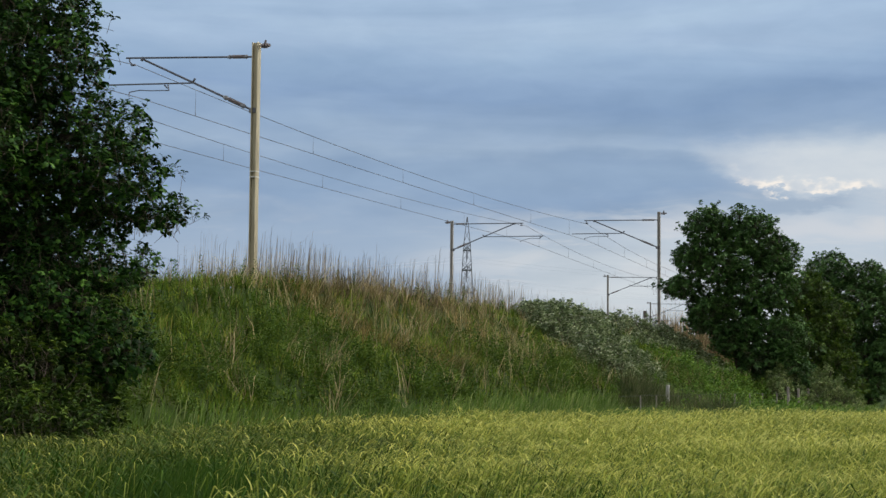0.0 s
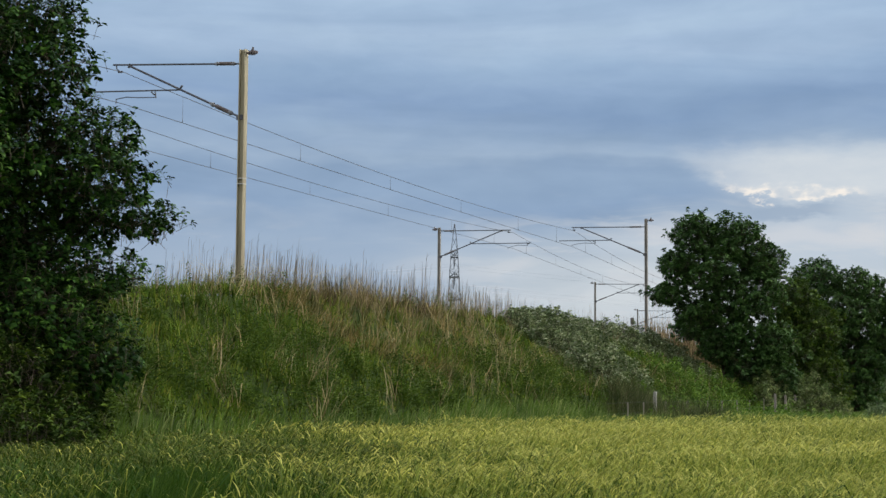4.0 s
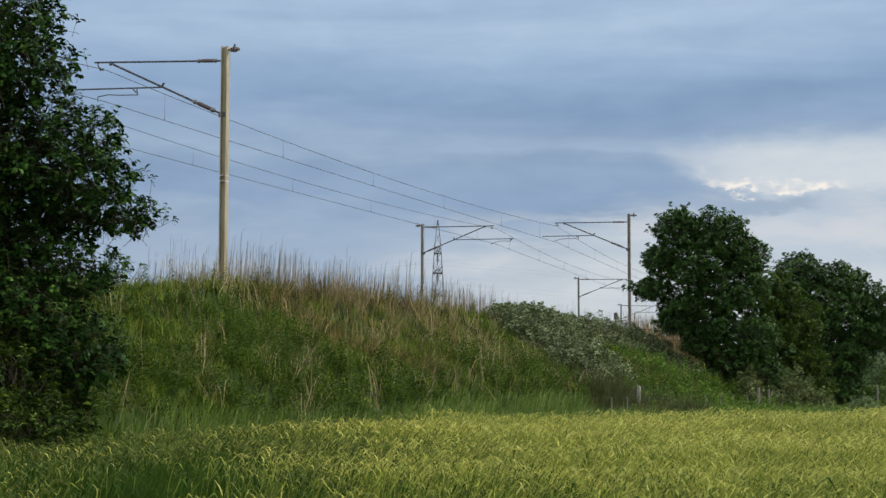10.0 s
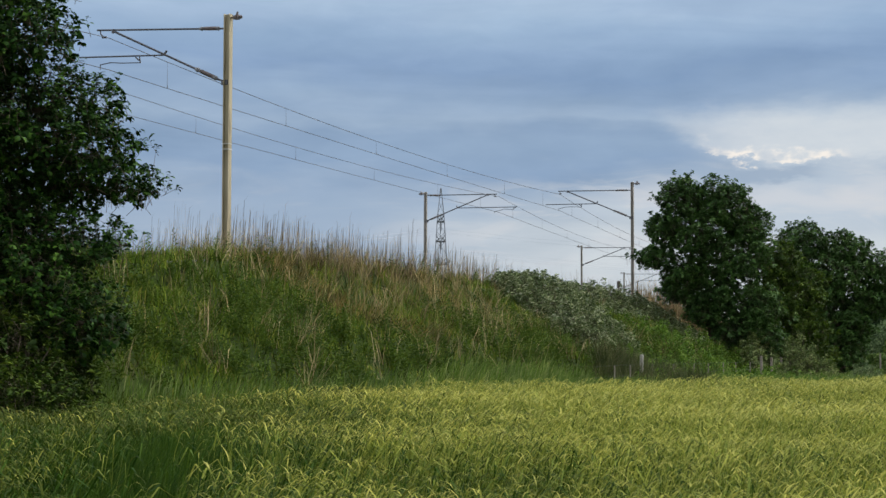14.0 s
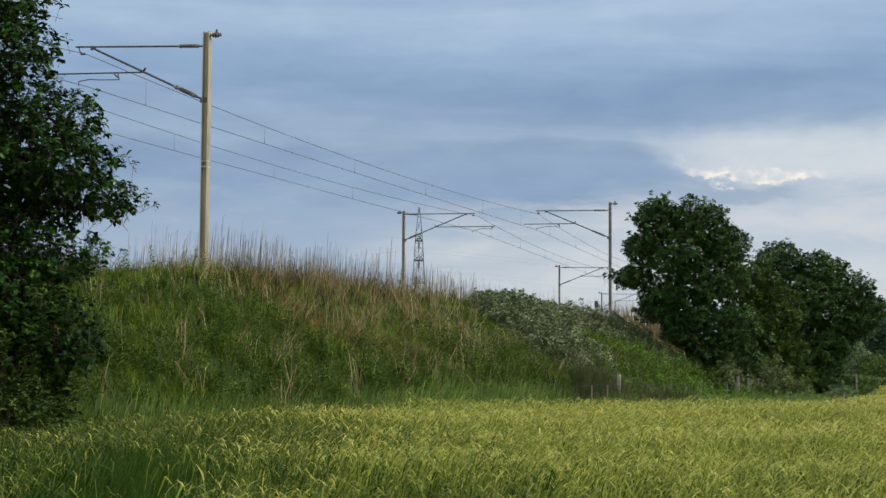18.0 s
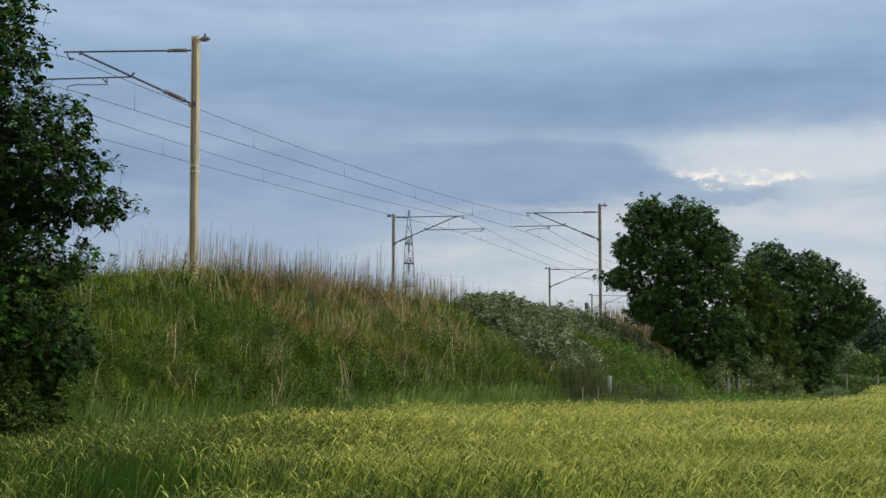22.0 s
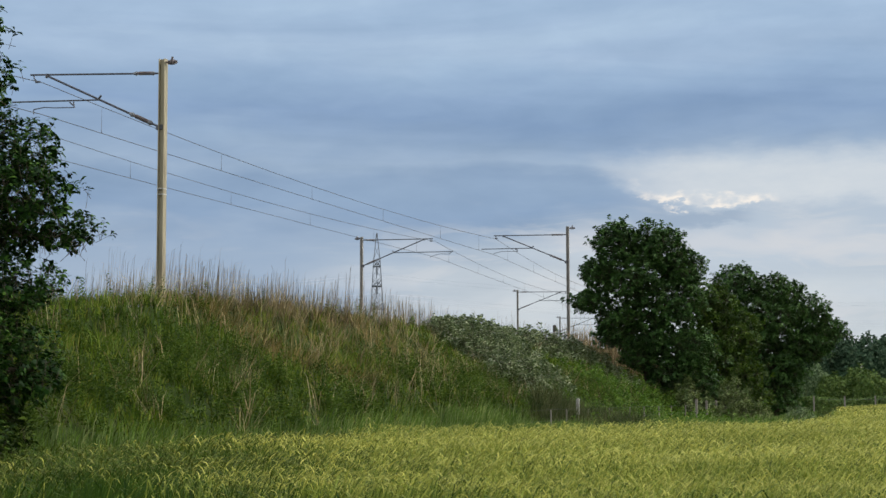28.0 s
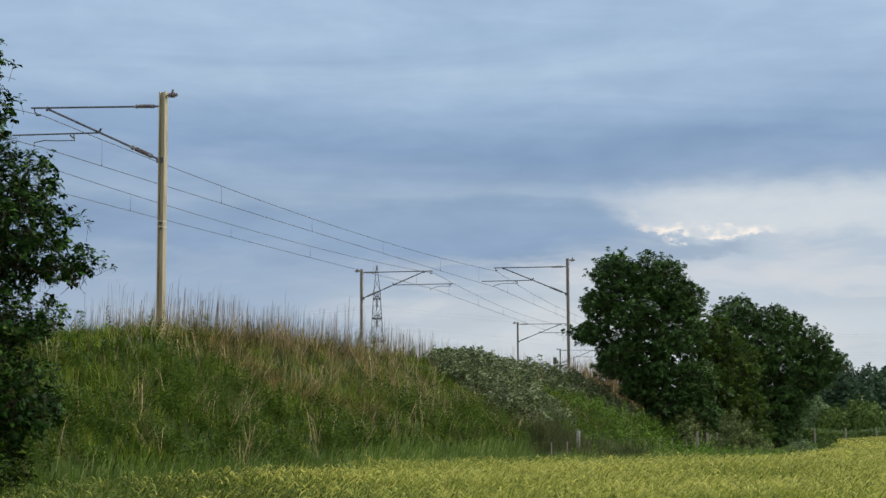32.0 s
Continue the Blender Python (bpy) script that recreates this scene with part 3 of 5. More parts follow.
NEAR_S = [-95.5, -46.47, 0.0, 49.0, 98.0, 147.0]
FAR_S = [-94.0, -46.0, 2.25, 51.55, 99.98, 149.0]
NEAR_LIFT = [0.16 if s < -20 else -0.02 for s in NEAR_S]
FAR_LIFT = [0.16] * len(FAR_S)
for s, lift in zip(NEAR_S, NEAR_LIFT):
    near = s < -20
    build_mast(s, -0.17 if near else 0.0, -1, M_MAST if near else M_MAST_GREY, 0.18 if near else 0.15, 4.17 if near else 4.06, True,
               "cream weathered steel railway mast with overhead wire arms" if near else "grey weathered steel railway mast with overhead wire arms",
               3.3, 0.25 if near else 0.06, 0.0 if near else -0.06, CAT + lift, CON + lift)
for s, o, lift in zip(FAR_S, (-12.2, -12.2, -12.3, -11.82, -11.23, -11.2), FAR_LIFT):
    build_mast(s, o, 1, M_MAST_GREY, 0.15, 4.2, False, "grey steel railway mast on the far side of the tracks", 3.3, -0.03, 0.19, CAT + lift, CON + lift - 0.05)


def build_wires():
    """Catenary, contact wire and droppers of each track."""
    for off, ss, ll in ((-3.95, NEAR_S, NEAR_LIFT), (-7.95, FAR_S, FAR_LIFT)):
        e = new("overhead_wire")
        tagged(e, "thin dark catenary and contact wire strung between masts", "overhead wire", "overhead wires")
        for s0, s1, l0, l1 in zip(ss[:-1], ss[1:], ll[:-1], ll[1:]):
            p0, p1 = [], []
            x0, y0 = at(s0, off)
            x1, y1 = at(s1, off)
            for k in range(15):
                t = k / 14
                x, y = x0 + (x1 - x0) * t, y0 + (y1 - y0) * t
                sag = 4 * t * (1 - t)
                p0.append((x, y, CAT + l0 + (l1 - l0) * t - 0.42 * sag))
                p1.append((x, y, CON + l0 + (l1 - l0) * t - 0.03 * sag))
            for nm, pp in (("catenary_wire", p0), ("contact_wire", p1)):
                bm = bmesh.new()
                tube_path(bm, pp, 0.0105, 5)
                part(nm, bm, M_WIRE, e)
            for k in (1, 3.5, 6, 8.5, 11, 13):
                i, f = int(k), k - int(k)
                a = Vector(p0[i]).lerp(Vector(p0[i + 1]), f)
                b = Vector(p1[i]).lerp(Vector(p1[i + 1]), f)
                bm = bmesh.new()
                tube_path(bm, [a, b + Vector((0, 0, 0.1)), b + Vector((0, 0, 0.09)), b], 0.0028, 4, 0.012)
                part("dropper", bm, M_WIRE, e)


build_wires()

# ---------------------------------------------------------------- trees
def sprays(r_, tips, axis, leaf, each, slim, lobed, twig):
    """Rosettes of leaves round the ends of twigs: corners, faces and their slots (0 leaf, 1 bark)."""
    n = len(tips)
    k = np.repeat(np.arange(n), each)
    m = len(k)
    ax = axis[k]
    size = r_.uniform(0.75, 1.25, n)[k]
    fan = r_.normal(size=(m, 3))
    fan -= ax * (fan * ax).sum(1, keepdims=True)
    fan /= np.linalg.norm(fan, axis=1, keepdims=True) + 1e-6
    rise = r_.uniform(0.1, 1.2, m)[:, None]
    way = fan + ax * rise + np.array([0, 0, -0.12])
    way /= np.linalg.norm(way, axis=1, keepdims=True)
    foot = tips[k] - ax * (r_.uniform(0, 1, m) ** 1.6 * twig * 0.8)[:, None]
    L = leaf * size * r_.uniform(0.65, 1.2, m)
    N = ax * 0.8 - way * 0.3 + np.array([0, 0, 0.7]) + r_.normal(size=(m, 3)) * 0.3
    V, Q, T = leaves(foot + way * (L * 0.5)[:, None], N, L, L * slim * r_.uniform(0.8, 1.2, m), lobed, way)
    nq, nt_ = (0 if Q is None else len(Q)), len(T)
    # each twig a thin three-sided stem
    e1 = np.cross(axis, np.array([0.3, 0.2, 0.9]))
    e1 /= np.linalg.norm(e1, axis=1, keepdims=True) + 1e-6
    e2 = np.cross(axis, e1)
    root = tips - axis * twig * 1.8 - np.array([0, 0, 0.25 * twig])
    ring = [e1, -0.5 * e1 + 0.87 * e2, -0.5 * e1 - 0.87 * e2]
    rr = leaf * 0.028
    TV = np.stack([root + v * rr * 1.5 for v in ring] + [tips + v * rr * 0.6 for v in ring], 1).reshape(-1, 3)
    b = np.arange(n)[:, None] * 6
    TQ = np.concatenate([b + np.array([[i, (i + 1) % 3, 3 + (i + 1) % 3, 3 + i]]) for i in range(3)])
    V, Q, T = join([(V, Q, T), (TV, TQ, None)])
    return V, Q, T, np.concatenate([np.zeros(nq, int), np.ones(len(TQ), int)]), np.zeros(nt_, int)


def lobe_tips(r_, lobe, others, per_m2, ragged, floor_z=None):
    """Twig ends over one lobe of a crown, and the way each one points."""
    cx, cy, cz, rx, ry, rz = lobe
    area = 4 * math.pi * (((rx * ry) ** 1.6 + (rx * rz) ** 1.6 + (ry * rz) ** 1.6) / 3) ** (1 / 1.6)
    n = int(area * per_m2 * 1.5)
    d = r_.normal(size=(n, 3))
    d /= np.linalg.norm(d, axis=1, keepdims=True)
    f = r_.uniform(2.2, 3.4, 3)
    ph = r_.uniform(0, 6.28, 4)
    lump = 0.13 * np.sin(f[0] * 2 * d[:, 0] + ph[0]) * np.cos(f[1] * 2 * d[:, 2] + ph[1]) + 0.10 * np.sin(f[2] * 3 * d[:, 1] + 4 * d[:, 2] + ph[2]) + 0.06 * np.sin(9 * d[:, 0] + 8 * d[:, 2] + ph[3])
    shell = r_.random(n) < 0.66
    out = np.minimum(r_.exponential(ragged, n), 2.2 * ragged) * (r_.random(n) < 0.45) / max(rx, rz)
    q = np.where(shell, r_.uniform(0.84, 1.0, n) + out, r_.uniform(0.3, 0.85, n)) * (0.97 + lump)
    P = np.array([cx, cy, cz]) + d * q[:, None] * np.array([rx, ry, rz])
    keep = np.ones(n, bool)
    for ox, oy, oz, ax, ay, az in others:
        keep &= ((P[:, 0] - ox) / ax) ** 2 + ((P[:, 1] - oy) / ay) ** 2 + ((P[:, 2] - oz) / az) ** 2 > 0.42
    if floor_z is not None:
        keep &= P[:, 2] > floor_z
    P, d = P[keep], d[keep]
    axis = d * np.array([1 / rx, 1 / ry, 1 / rz]) * min(rx, ry, rz) * 0.8 + r_.normal(size=(len(P), 3)) * 0.4 + np.array([0, 0, 0.45])
    return P, axis / np.linalg.norm(axis, axis=1, keepdims=True)


def build_tree(name, base, height, lobes, per_m2, leaf, material, label, trunk_r, seed, each=8, slim=0.5, lobed=False, amp=0.4, ragged=0.08, twig=0.2, lean=(0, 0)):
    """A tapered trunk, a limb to every lobe of the crown, and leaf rosettes on twigs all over the lobes."""
    r_ = np.random.default_rng(seed)
    e = new(name)
    e.location = base
    tagged(e, label, "tree", "trees by the railway")
    bm = bmesh.new()
    segs = 8
    pts = []
    for k in range(segs + 1):
        t = k / segs
        pts.append(Vector((lean[0] * t + 0.12 * math.sin(3 * t + seed), lean[1] * t + 0.12 * math.cos(4 * t + seed), height * 0.86 * t - 0.2)))
    tube_path(bm, pts, trunk_r, 9, trunk_r * 0.15)
    part("trunk", bm, M_BARK, e)
    loc = [(x - base[0], y - base[1], z - base[2], rx, ry, rz) for x, y, z, rx, ry, rz in lobes]
    for i, lobe in enumerate(loc):
        c = Vector(lobe[:3])
        t = min(max((c.z - 0.6 * lobe[5] - 0.35 * math.hypot(c.x, c.y)) / (height * 0.86), 0.06), 0.9)
        k = min(int(t * segs), segs - 1)
        p = pts[k].lerp(pts[k + 1], t * segs - k)
        r0 = trunk_r * (0.5 - 0.35 * t)
        mid = p.lerp(c, 0.5) + Vector((0, 0, 0.10 * (c - p).length))
        limb = bmesh.new()
        tube_path(limb, [p, p.lerp(mid, 0.5) + Vector((0, 0, 0.04)), mid, mid.lerp(c, 0.5), c], r0, 6, r0 * 0.4)
        for _ in range(6):
            d = Vector(r_.normal(size=3)).normalized()
            tip = c + Vector((d.x * lobe[3], d.y * lobe[4], d.z * lobe[5])) * 0.8
            root = mid.lerp(c, float(r_.uniform(0.4, 1.0)))
            tube_path(limb, [root, root.lerp(tip, 0.5) + Vector((0, 0, -0.06)), tip], r0 * 0.35, 5, r0 * 0.1)
        part("limb", limb, M_BARK, e)
        P, axis = lobe_tips(r_, lobe, loc[:i] + loc[i + 1:], per_m2, ragged)
        if len(P) == 0:
            continue
        V, Q, T, qm, tm = sprays(r_, P, axis, leaf, each, slim, lobed, twig)
        ob = ob_mesh("bough", mesh_from("bough", V, Q, T, qm, tm), [material, M_BARK], e)
        mover(ob, amp * r_.uniform(0.7, 1.3), r_.uniform(1.8, 3.2), r_.random() * 6.3, r_.random() * 6.3)
    return e


# the oak that leans over the field's corner
build_tree("oak_tree", (-8.45, 27.0, 1.55), 9.8,
           [(-8.5, 27.4, 5.3, 1.9, 2.0, 3.7), (-7.35, 26.4, 9.1, 1.45, 1.3, 0.95), (-6.75, 27.0, 7.65, 0.95, 0.9, 0.55), (-6.6, 26.4, 6.6, 1.15, 1.0, 0.72),
            (-6.1, 27.2, 5.55, 1.3, 1.0, 0.72), (-5.7, 26.8, 4.85, 1.25, 1.0, 0.62), (-5.4, 27.2, 4.3, 1.15, 0.9, 0.36), (-5.9, 26.7, 3.3, 1.28, 1.0, 0.5),
            (-6.3, 26.2, 2.5, 1.45, 1.1, 0.8), (-7.35, 26.5, 4.6, 1.0, 0.8, 1.0), (-7.4, 25.7, 6.5, 0.95, 0.8, 0.85), (-7.6, 26.6, 2.9, 1.0, 0.8, 1.0),
            # the lobes at y 24.7 and 24.9, mostly unseen, are added to shade below
            (-6.5, 27.0, 3.85, 0.85, 0.9, 0.45), (-8.2, 24.7, 6.4, 1.5, 1.2, 1.0), (-7.5, 24.9, 5.2, 1.2, 1.0, 0.8),
            (-10.6, 27.0, 6.0, 1.8, 1.6, 1.7), (-10.2, 27.6, 3.6, 1.7, 1.5, 1.2), (-9.0, 28.2, 8.6, 1.6, 1.5, 1.3), (-8.2, 29.0, 5.0, 1.6, 1.3, 2.0), (-5.35, 26.2, 1.95, 0.85, 0.8, 0.55)],
           29, 0.127, M_OAK, "large dark green oak leaning out beside the barley", 0.26, 3, each=8, slim=0.46, lobed=True, amp=0.45, ragged=0.14, twig=0.16)
build_tree("bank_tree", (14.6, 80.5, 1.3), 8.6,
           [(12.9, 80.5, 9.15, 1.15, 1.2, 1.0), (14.9, 80.5, 8.85, 1.55, 1.5, 1.15), (16.1, 80.3, 7.75, 1.15, 1.3, 0.95), (12.1, 80.5, 7.6, 0.9, 1.1, 0.85),
            (11.65, 80.3, 6.2, 0.95, 1.0, 0.55), (13.6, 79.8, 7.2, 1.5, 1.3, 1.3), (13.0, 80.2, 5.3, 1.1, 1.2, 0.7), (15.3, 79.8, 6.1, 1.75, 1.4, 1.3),
            (14.5, 79.9, 4.4, 1.15, 1.2, 0.9), (16.3, 79.8, 3.7, 1.4, 1.3, 1.15),
            (12.7, 80.4, 4.5, 0.9, 1.0, 0.6), (13.9, 80.0, 3.6, 1.0, 1.1, 0.8), (15.2, 79.6, 2.7, 1.1, 1.1, 0.9), (16.6, 79.6, 2.1, 1.2, 1.0, 0.9)],
           22, 0.165, M_TREE, "rounded dark green tree on the embankment slope", 0.2, 11, each=9, slim=0.62, lean=(-0.9, 0), amp=0.4, ragged=0.2, twig=0.26)
build_tree("thorn_tree", (19.7, 89.4, 0.0), 7.8,
           [(19.4, 89.4, 6.5, 1.4, 1.3, 1.35), (19.6, 89.0, 4.3, 1.75, 1.4, 1.35), (18.4, 88.8, 3.0, 1.3, 1.2, 0.9), (21.0, 89.4, 2.6, 1.5, 1.3, 1.1), (21.1, 89.7, 5.0, 1.2, 1.2, 1.2),
            (17.9, 88.2, 2.0, 1.2, 1.1, 1), (19.7, 88.6, 1.4, 1.5, 1.2, 1.1), (21.7, 89.9, 1.3, 1.3, 1.2, 0.9)],
           15, 0.17, M_MAPLE, "yellow-green young tree between two darker trees", 0.12, 29, each=9, slim=0.62, amp=0.3, ragged=0.16, twig=0.24)
build_tree("hedge_tree", (28.1, 109.0, 0.0), 10.4,
           [(25.5, 109.0, 9.0, 1.6, 1.6, 1.35), (28.2, 109.0, 8.35, 1.8, 1.7, 1.25), (30.0, 109.0, 7.0, 1.8, 1.6, 1.4), (31.5, 109.0, 5.9, 1.5, 1.4, 0.85),
            (30.1, 108.6, 4.9, 1.7, 1.5, 1.1), (27.0, 108.0, 6.4, 2.3, 1.9, 1.9), (24.3, 108.6, 7.2, 1.6, 1.6, 1.7), (27.6, 108.2, 3.4, 1.8, 1.6, 1.6),
            (28.0, 108.3, 1.7, 1.55, 1.4, 1.5), (25.2, 108.0, 3.0, 1.9, 1.6, 2.1), (26.6, 110.2, 4.6, 2.4, 1.4, 3.0), (22.8, 108.6, 4.6, 1.6, 1.4, 1.8), (28.9, 108.4, 3.6, 1.2, 1.2, 1.3)],
           14, 0.19, M_TREE, "broad dark green tree at the foot of the embankment", 0.25, 23, each=9, slim=0.62, amp=0.35, ragged=0.2, twig=0.28)


# ---------------------------------------------------------------- plants of the embankment
# mounds of bramble on the slope: along, out, half-length, half-width, height
BRAMBLE_TOP = [(-26.6, 1.1, 1.5, 0.9, 0.62), (-24.4, 0.8, 1.4, 0.9, 0.66), (-22.0, 0.8, 1.5, 0.9, 0.86), (-19.6, 0.7, 1.4, 0.8, 0.72), (-17.4, 0.9, 1.5, 0.9, 0.66),
               (-26.9, 2.3, 1.4, 0.8, 0.9), (-24.6, 2.1, 1.4, 0.8, 1.05), (-22.0, 2.1, 1.5, 0.9, 1.1), (-19.8, 2.0, 1.3, 0.8, 0.85)]
BRAMBLE_SLOPE = [(-27.4, 3.4, 1.4, 0.8, 1.2), (-25.2, 3.3, 1.4, 0.8, 1.25), (-22.9, 3.2, 1.4, 0.8, 1.2), (-21.0, 3.1, 1.3, 0.7, 1.0),
                 (-29.4, 4.3, 1.4, 0.8, 1.1), (-27.0, 4.5, 1.4, 0.75, 1.2), (-25.0, 4.4, 1.3, 0.75, 1.05), (-29.8, 5.4, 1.4, 0.7, 0.9), (-27.6, 5.6, 1.4, 0.7, 0.95)]
BRAMBLE_FAR = [(-8.4, 2.1, 2.5, 1.1, 1.1), (-13.5, 1.3, 2.2, 0.9, 0.75), (-11.2, 1.7, 2.2, 1.0, 0.9), (-7.2, 2.9, 2.2, 1.0, 1.05), (-7.6, 3.9, 2.1, 1.0, 0.95), (-8.6, 4.7, 1.8, 0.8, 0.7)]


def bramble_free(s, o):
    """True where no bramble smothers the grass."""
    free = np.ones(np.shape(s), bool)
    for ms, mo, rs, ro, _ in BRAMBLE_TOP + BRAMBLE_SLOPE + BRAMBLE_FAR:
        free &= ((s - ms) / rs) ** 2 + ((o - mo) / ro) ** 2 > 0.8
    return free


def build_grass():
    def scatter(s0, s1, o0, o1, per_m2):
        n = int((s1 - s0) * (o1 - o0) * per_m2)
        s, o = rng.uniform(s0, s1, n), rng.uniform(o0, o1, n)
        free = bramble_free(s, o)
        return s[free], o[free]

    def place(s, o, sink=0.03):
        x, y = at(s, o)
        z = np.where(o > TOE_O, 0.0, bank_z(s, np.minimum(o, TOE_O + 0.5))) - sink
        return np.stack([x, y, z], 1)

    def tufts(s0, s1, o0, o1, per_m2, each, spread):
        """Blades gathered in tufts: base points, each blade's tuft number and way out of the tuft's middle."""
        cs, co = scatter(s0, s1, o0, o1, per_m2)
        k = np.repeat(np.arange(len(cs)), each)
        a, q = rng.random(len(k)) * 6.283, np.abs(rng.normal(0, spread, len(k)))
        return cs[k] + q * np.cos(a), co[k] + q * np.sin(a), k, len(cs), a, q

    def dryness(s, o):
        """Where last year's growth still stands: the upper slope past the first mast."""
        x, y = at(s, o)
        return np.clip(smooth(-52, -44, s) * (1 - 0.45 * smooth(-36, -30, s)) * (1 - smooth(-24, -14, s)) * (0.97 - 0.24 * np.maximum(o - 0.5, 0)) + 0.12 + 0.30 * bumps(x * 0.55 + 1, y * 0.55), 0, 1)

    def leafy(P, H, n_leaf, leaf, lean):
        """Upright leafy plants: a thin stem each, leaves set in a spiral up it."""
        n = len(P)
        la = rng.random(n) * 6.28
        top = P + np.stack([np.cos(la) * lean * H, np.sin(la) * lean * H, H], 1)
        stem = blades(P, H, np.full(n, 0.012), rng.random(n) * 6.28, la, lean, 0.6)
        k = np.repeat(np.arange(n), n_leaf)
        j = np.tile(np.arange(n_leaf), n)
        f = np.clip((j + rng.random(len(k))) / n_leaf, 0, 1) * 0.85 + 0.17
        a = j * 2.4 + la[k]
        way = np.stack([np.cos(a), np.sin(a), 0.15 + 0.5 * f], 1)
        way /= np.linalg.norm(way, axis=1, keepdims=True)
        L = leaf[k] * rng.uniform(0.75, 1.25, len(k)) * (1.25 - 0.6 * f)
        C = P[k] + (top[k] - P[k]) * f[:, None] + way * (L * 0.5)[:, None]
        N = np.array([0, 0, 1.0]) - way * 0.4 + rng.normal(size=(len(k), 3)) * 0.3
        return join([leaves(C, N, L, L * 0.36, False, way), stem])

    # green and buff tufts over the slope
    green, buff = [], []
    for s0, s1, dens, each, wide in ((-100, -72, 3, 16, 0.04), (-72, -18, 8, 15, 0.022), (-18, 40, 5, 18, 0.04), (40, 120, 1, 16, 0.08)):
        s, o, k, nk, a, q = tufts(s0, s1, -1.2, 8.2, dens, each, 0.16)
        P = place(s, o)
        n = len(P)
        th = rng.uniform(0.5, 1.25, nk)[k]
        tl = rng.random(nk)[k] * 6.28
        H = rng.uniform(0.25, 0.62, n) * th * (1 - 0.35 * smooth(3.5, 5.5, o)) * (1 - 0.4 * smooth(-37, -32, s) * (1 - smooth(1.0, 3.0, o))) * (0.85 + 0.35 * bumps(P[:, 0] * 1.3, P[:, 1] * 1.3))
        lean_way = np.where(rng.random(n) < 0.5, tl, a + heading(-40))
        B = (P, H, wide * rng.uniform(0.6, 1.3, n), rng.random(n) * 6.28, lean_way, rng.uniform(0.15, 0.95, n))
        dry = rng.random(nk)[k] * 0.6 + rng.random(n) * 0.4 < dryness(s, o) * 0.62
        B = (P, np.where(dry, 0.9 * H, H), B[2] * np.where(dry, 0.5, 1.0), *B[3:5], B[5] * np.where(dry, 1.25, 1.0))
        green.append(blades(*[v[~dry] for v in B]))
        buff.append(blades(*[v[dry] for v in B]))
    # tall thin buff stems among the grass of the upper slope
    s, o, k, nk, a, q = tufts(-51, -29, -0.6, 5.0, 4.6, 7, 0.2)
    P = place(s, o)
    keep = rng.random(nk)[k] < 0.9 * dryness(s, o)
    P, k = P[keep], k[keep]
    n = len(P)
    buff.append(blades(P, rng.uniform(0.4, 0.95, n) * rng.uniform(0.6, 1.15, nk)[k] * (1 - 0.55 * smooth(-37, -33, s[keep])), rng.uniform(0.008, 0.016, n), rng.random(n) * 6.28, rng.normal(0.2, 1.2, n), rng.uniform(0.05, 0.75, n), 0.7))
    # low turf that closes the gaps between the tufts, its dark colour painting their shade
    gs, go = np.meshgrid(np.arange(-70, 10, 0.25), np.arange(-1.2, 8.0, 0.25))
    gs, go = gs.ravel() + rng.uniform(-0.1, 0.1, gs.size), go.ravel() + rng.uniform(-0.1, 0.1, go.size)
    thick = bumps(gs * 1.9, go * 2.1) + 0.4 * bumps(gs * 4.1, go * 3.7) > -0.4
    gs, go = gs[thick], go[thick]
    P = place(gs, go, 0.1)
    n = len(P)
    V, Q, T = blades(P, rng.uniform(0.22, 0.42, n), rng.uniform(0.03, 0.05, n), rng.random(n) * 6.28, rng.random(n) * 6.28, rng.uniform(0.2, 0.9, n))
    tagged(ob_mesh("turf", mesh_from("turf", V, Q, T), [M_TURF_SHADE]), "low turf coloured dark as the shade under the grass", "turf", kind="stuff")
    V, Q, T = join(green)
    tagged(ob_mesh("slope_grass", mesh_from("slope_grass", V, Q, T), [M_GRASS]), "rough green grass over the embankment slope", "grass", kind="stuff")
    V, Q, T = join(buff)
    tagged(ob_mesh("withered_grass", mesh_from("withered_grass", V, Q, T), [M_BUFF]), "withered brown grass on the upper slope", "grass", kind="stuff")

    # nettles, willowherb and other leafy herbs in drifts of differing height
    s, o, k, nk, a, q = tufts(-68, 10, -0.2, 7.8, 1.9, 12, 0.36)
    P = place(s, o)
    drift = bumps(P[:, 0] * 0.62 + 5, P[:, 1] * 0.62) + 0.45 * bumps(P[:, 0] * 1.5, P[:, 1] * 1.4 + 2)
    want = 0.24 - 0.45 * dryness(s, o) + 0.5 * drift + 0.22 * (1 - smooth(-52, -46, s)) + 0.35 * smooth(2.6, 4.2, o) + 0.3 * smooth(-22, -18, s)
    keep = (rng.random(nk)[k] < want) & (o < 6.5)
    P, k, drift, o = P[keep], k[keep], drift[keep], o[keep]
    n = len(P)
    H = rng.uniform(0.35, 0.85, n) * rng.uniform(0.55, 1.25, nk)[k] * (0.95 + 0.4 * np.clip(drift, -0.8, 1)) * np.where(o > 6.2, 0.7, 1) * (0.42 + 0.58 * smooth(0.6, 1.8, o))
    V, Q, T = leafy(P, H, 11, rng.uniform(0.075, 0.14, nk)[k], rng.uniform(0.0, 0.35, n))
    tagged(ob_mesh("nettle_patch", mesh_from("nettle_patch", V, Q, T), [M_HERB]), "drifts of leafy green nettles and willowherb", "herbs", kind="stuff")
    # single taller willowherbs along the crest
    s, o = scatter(-58, -28, -0.7, 0.9, 2.4)
    P = place(s, o)
    n = len(P)
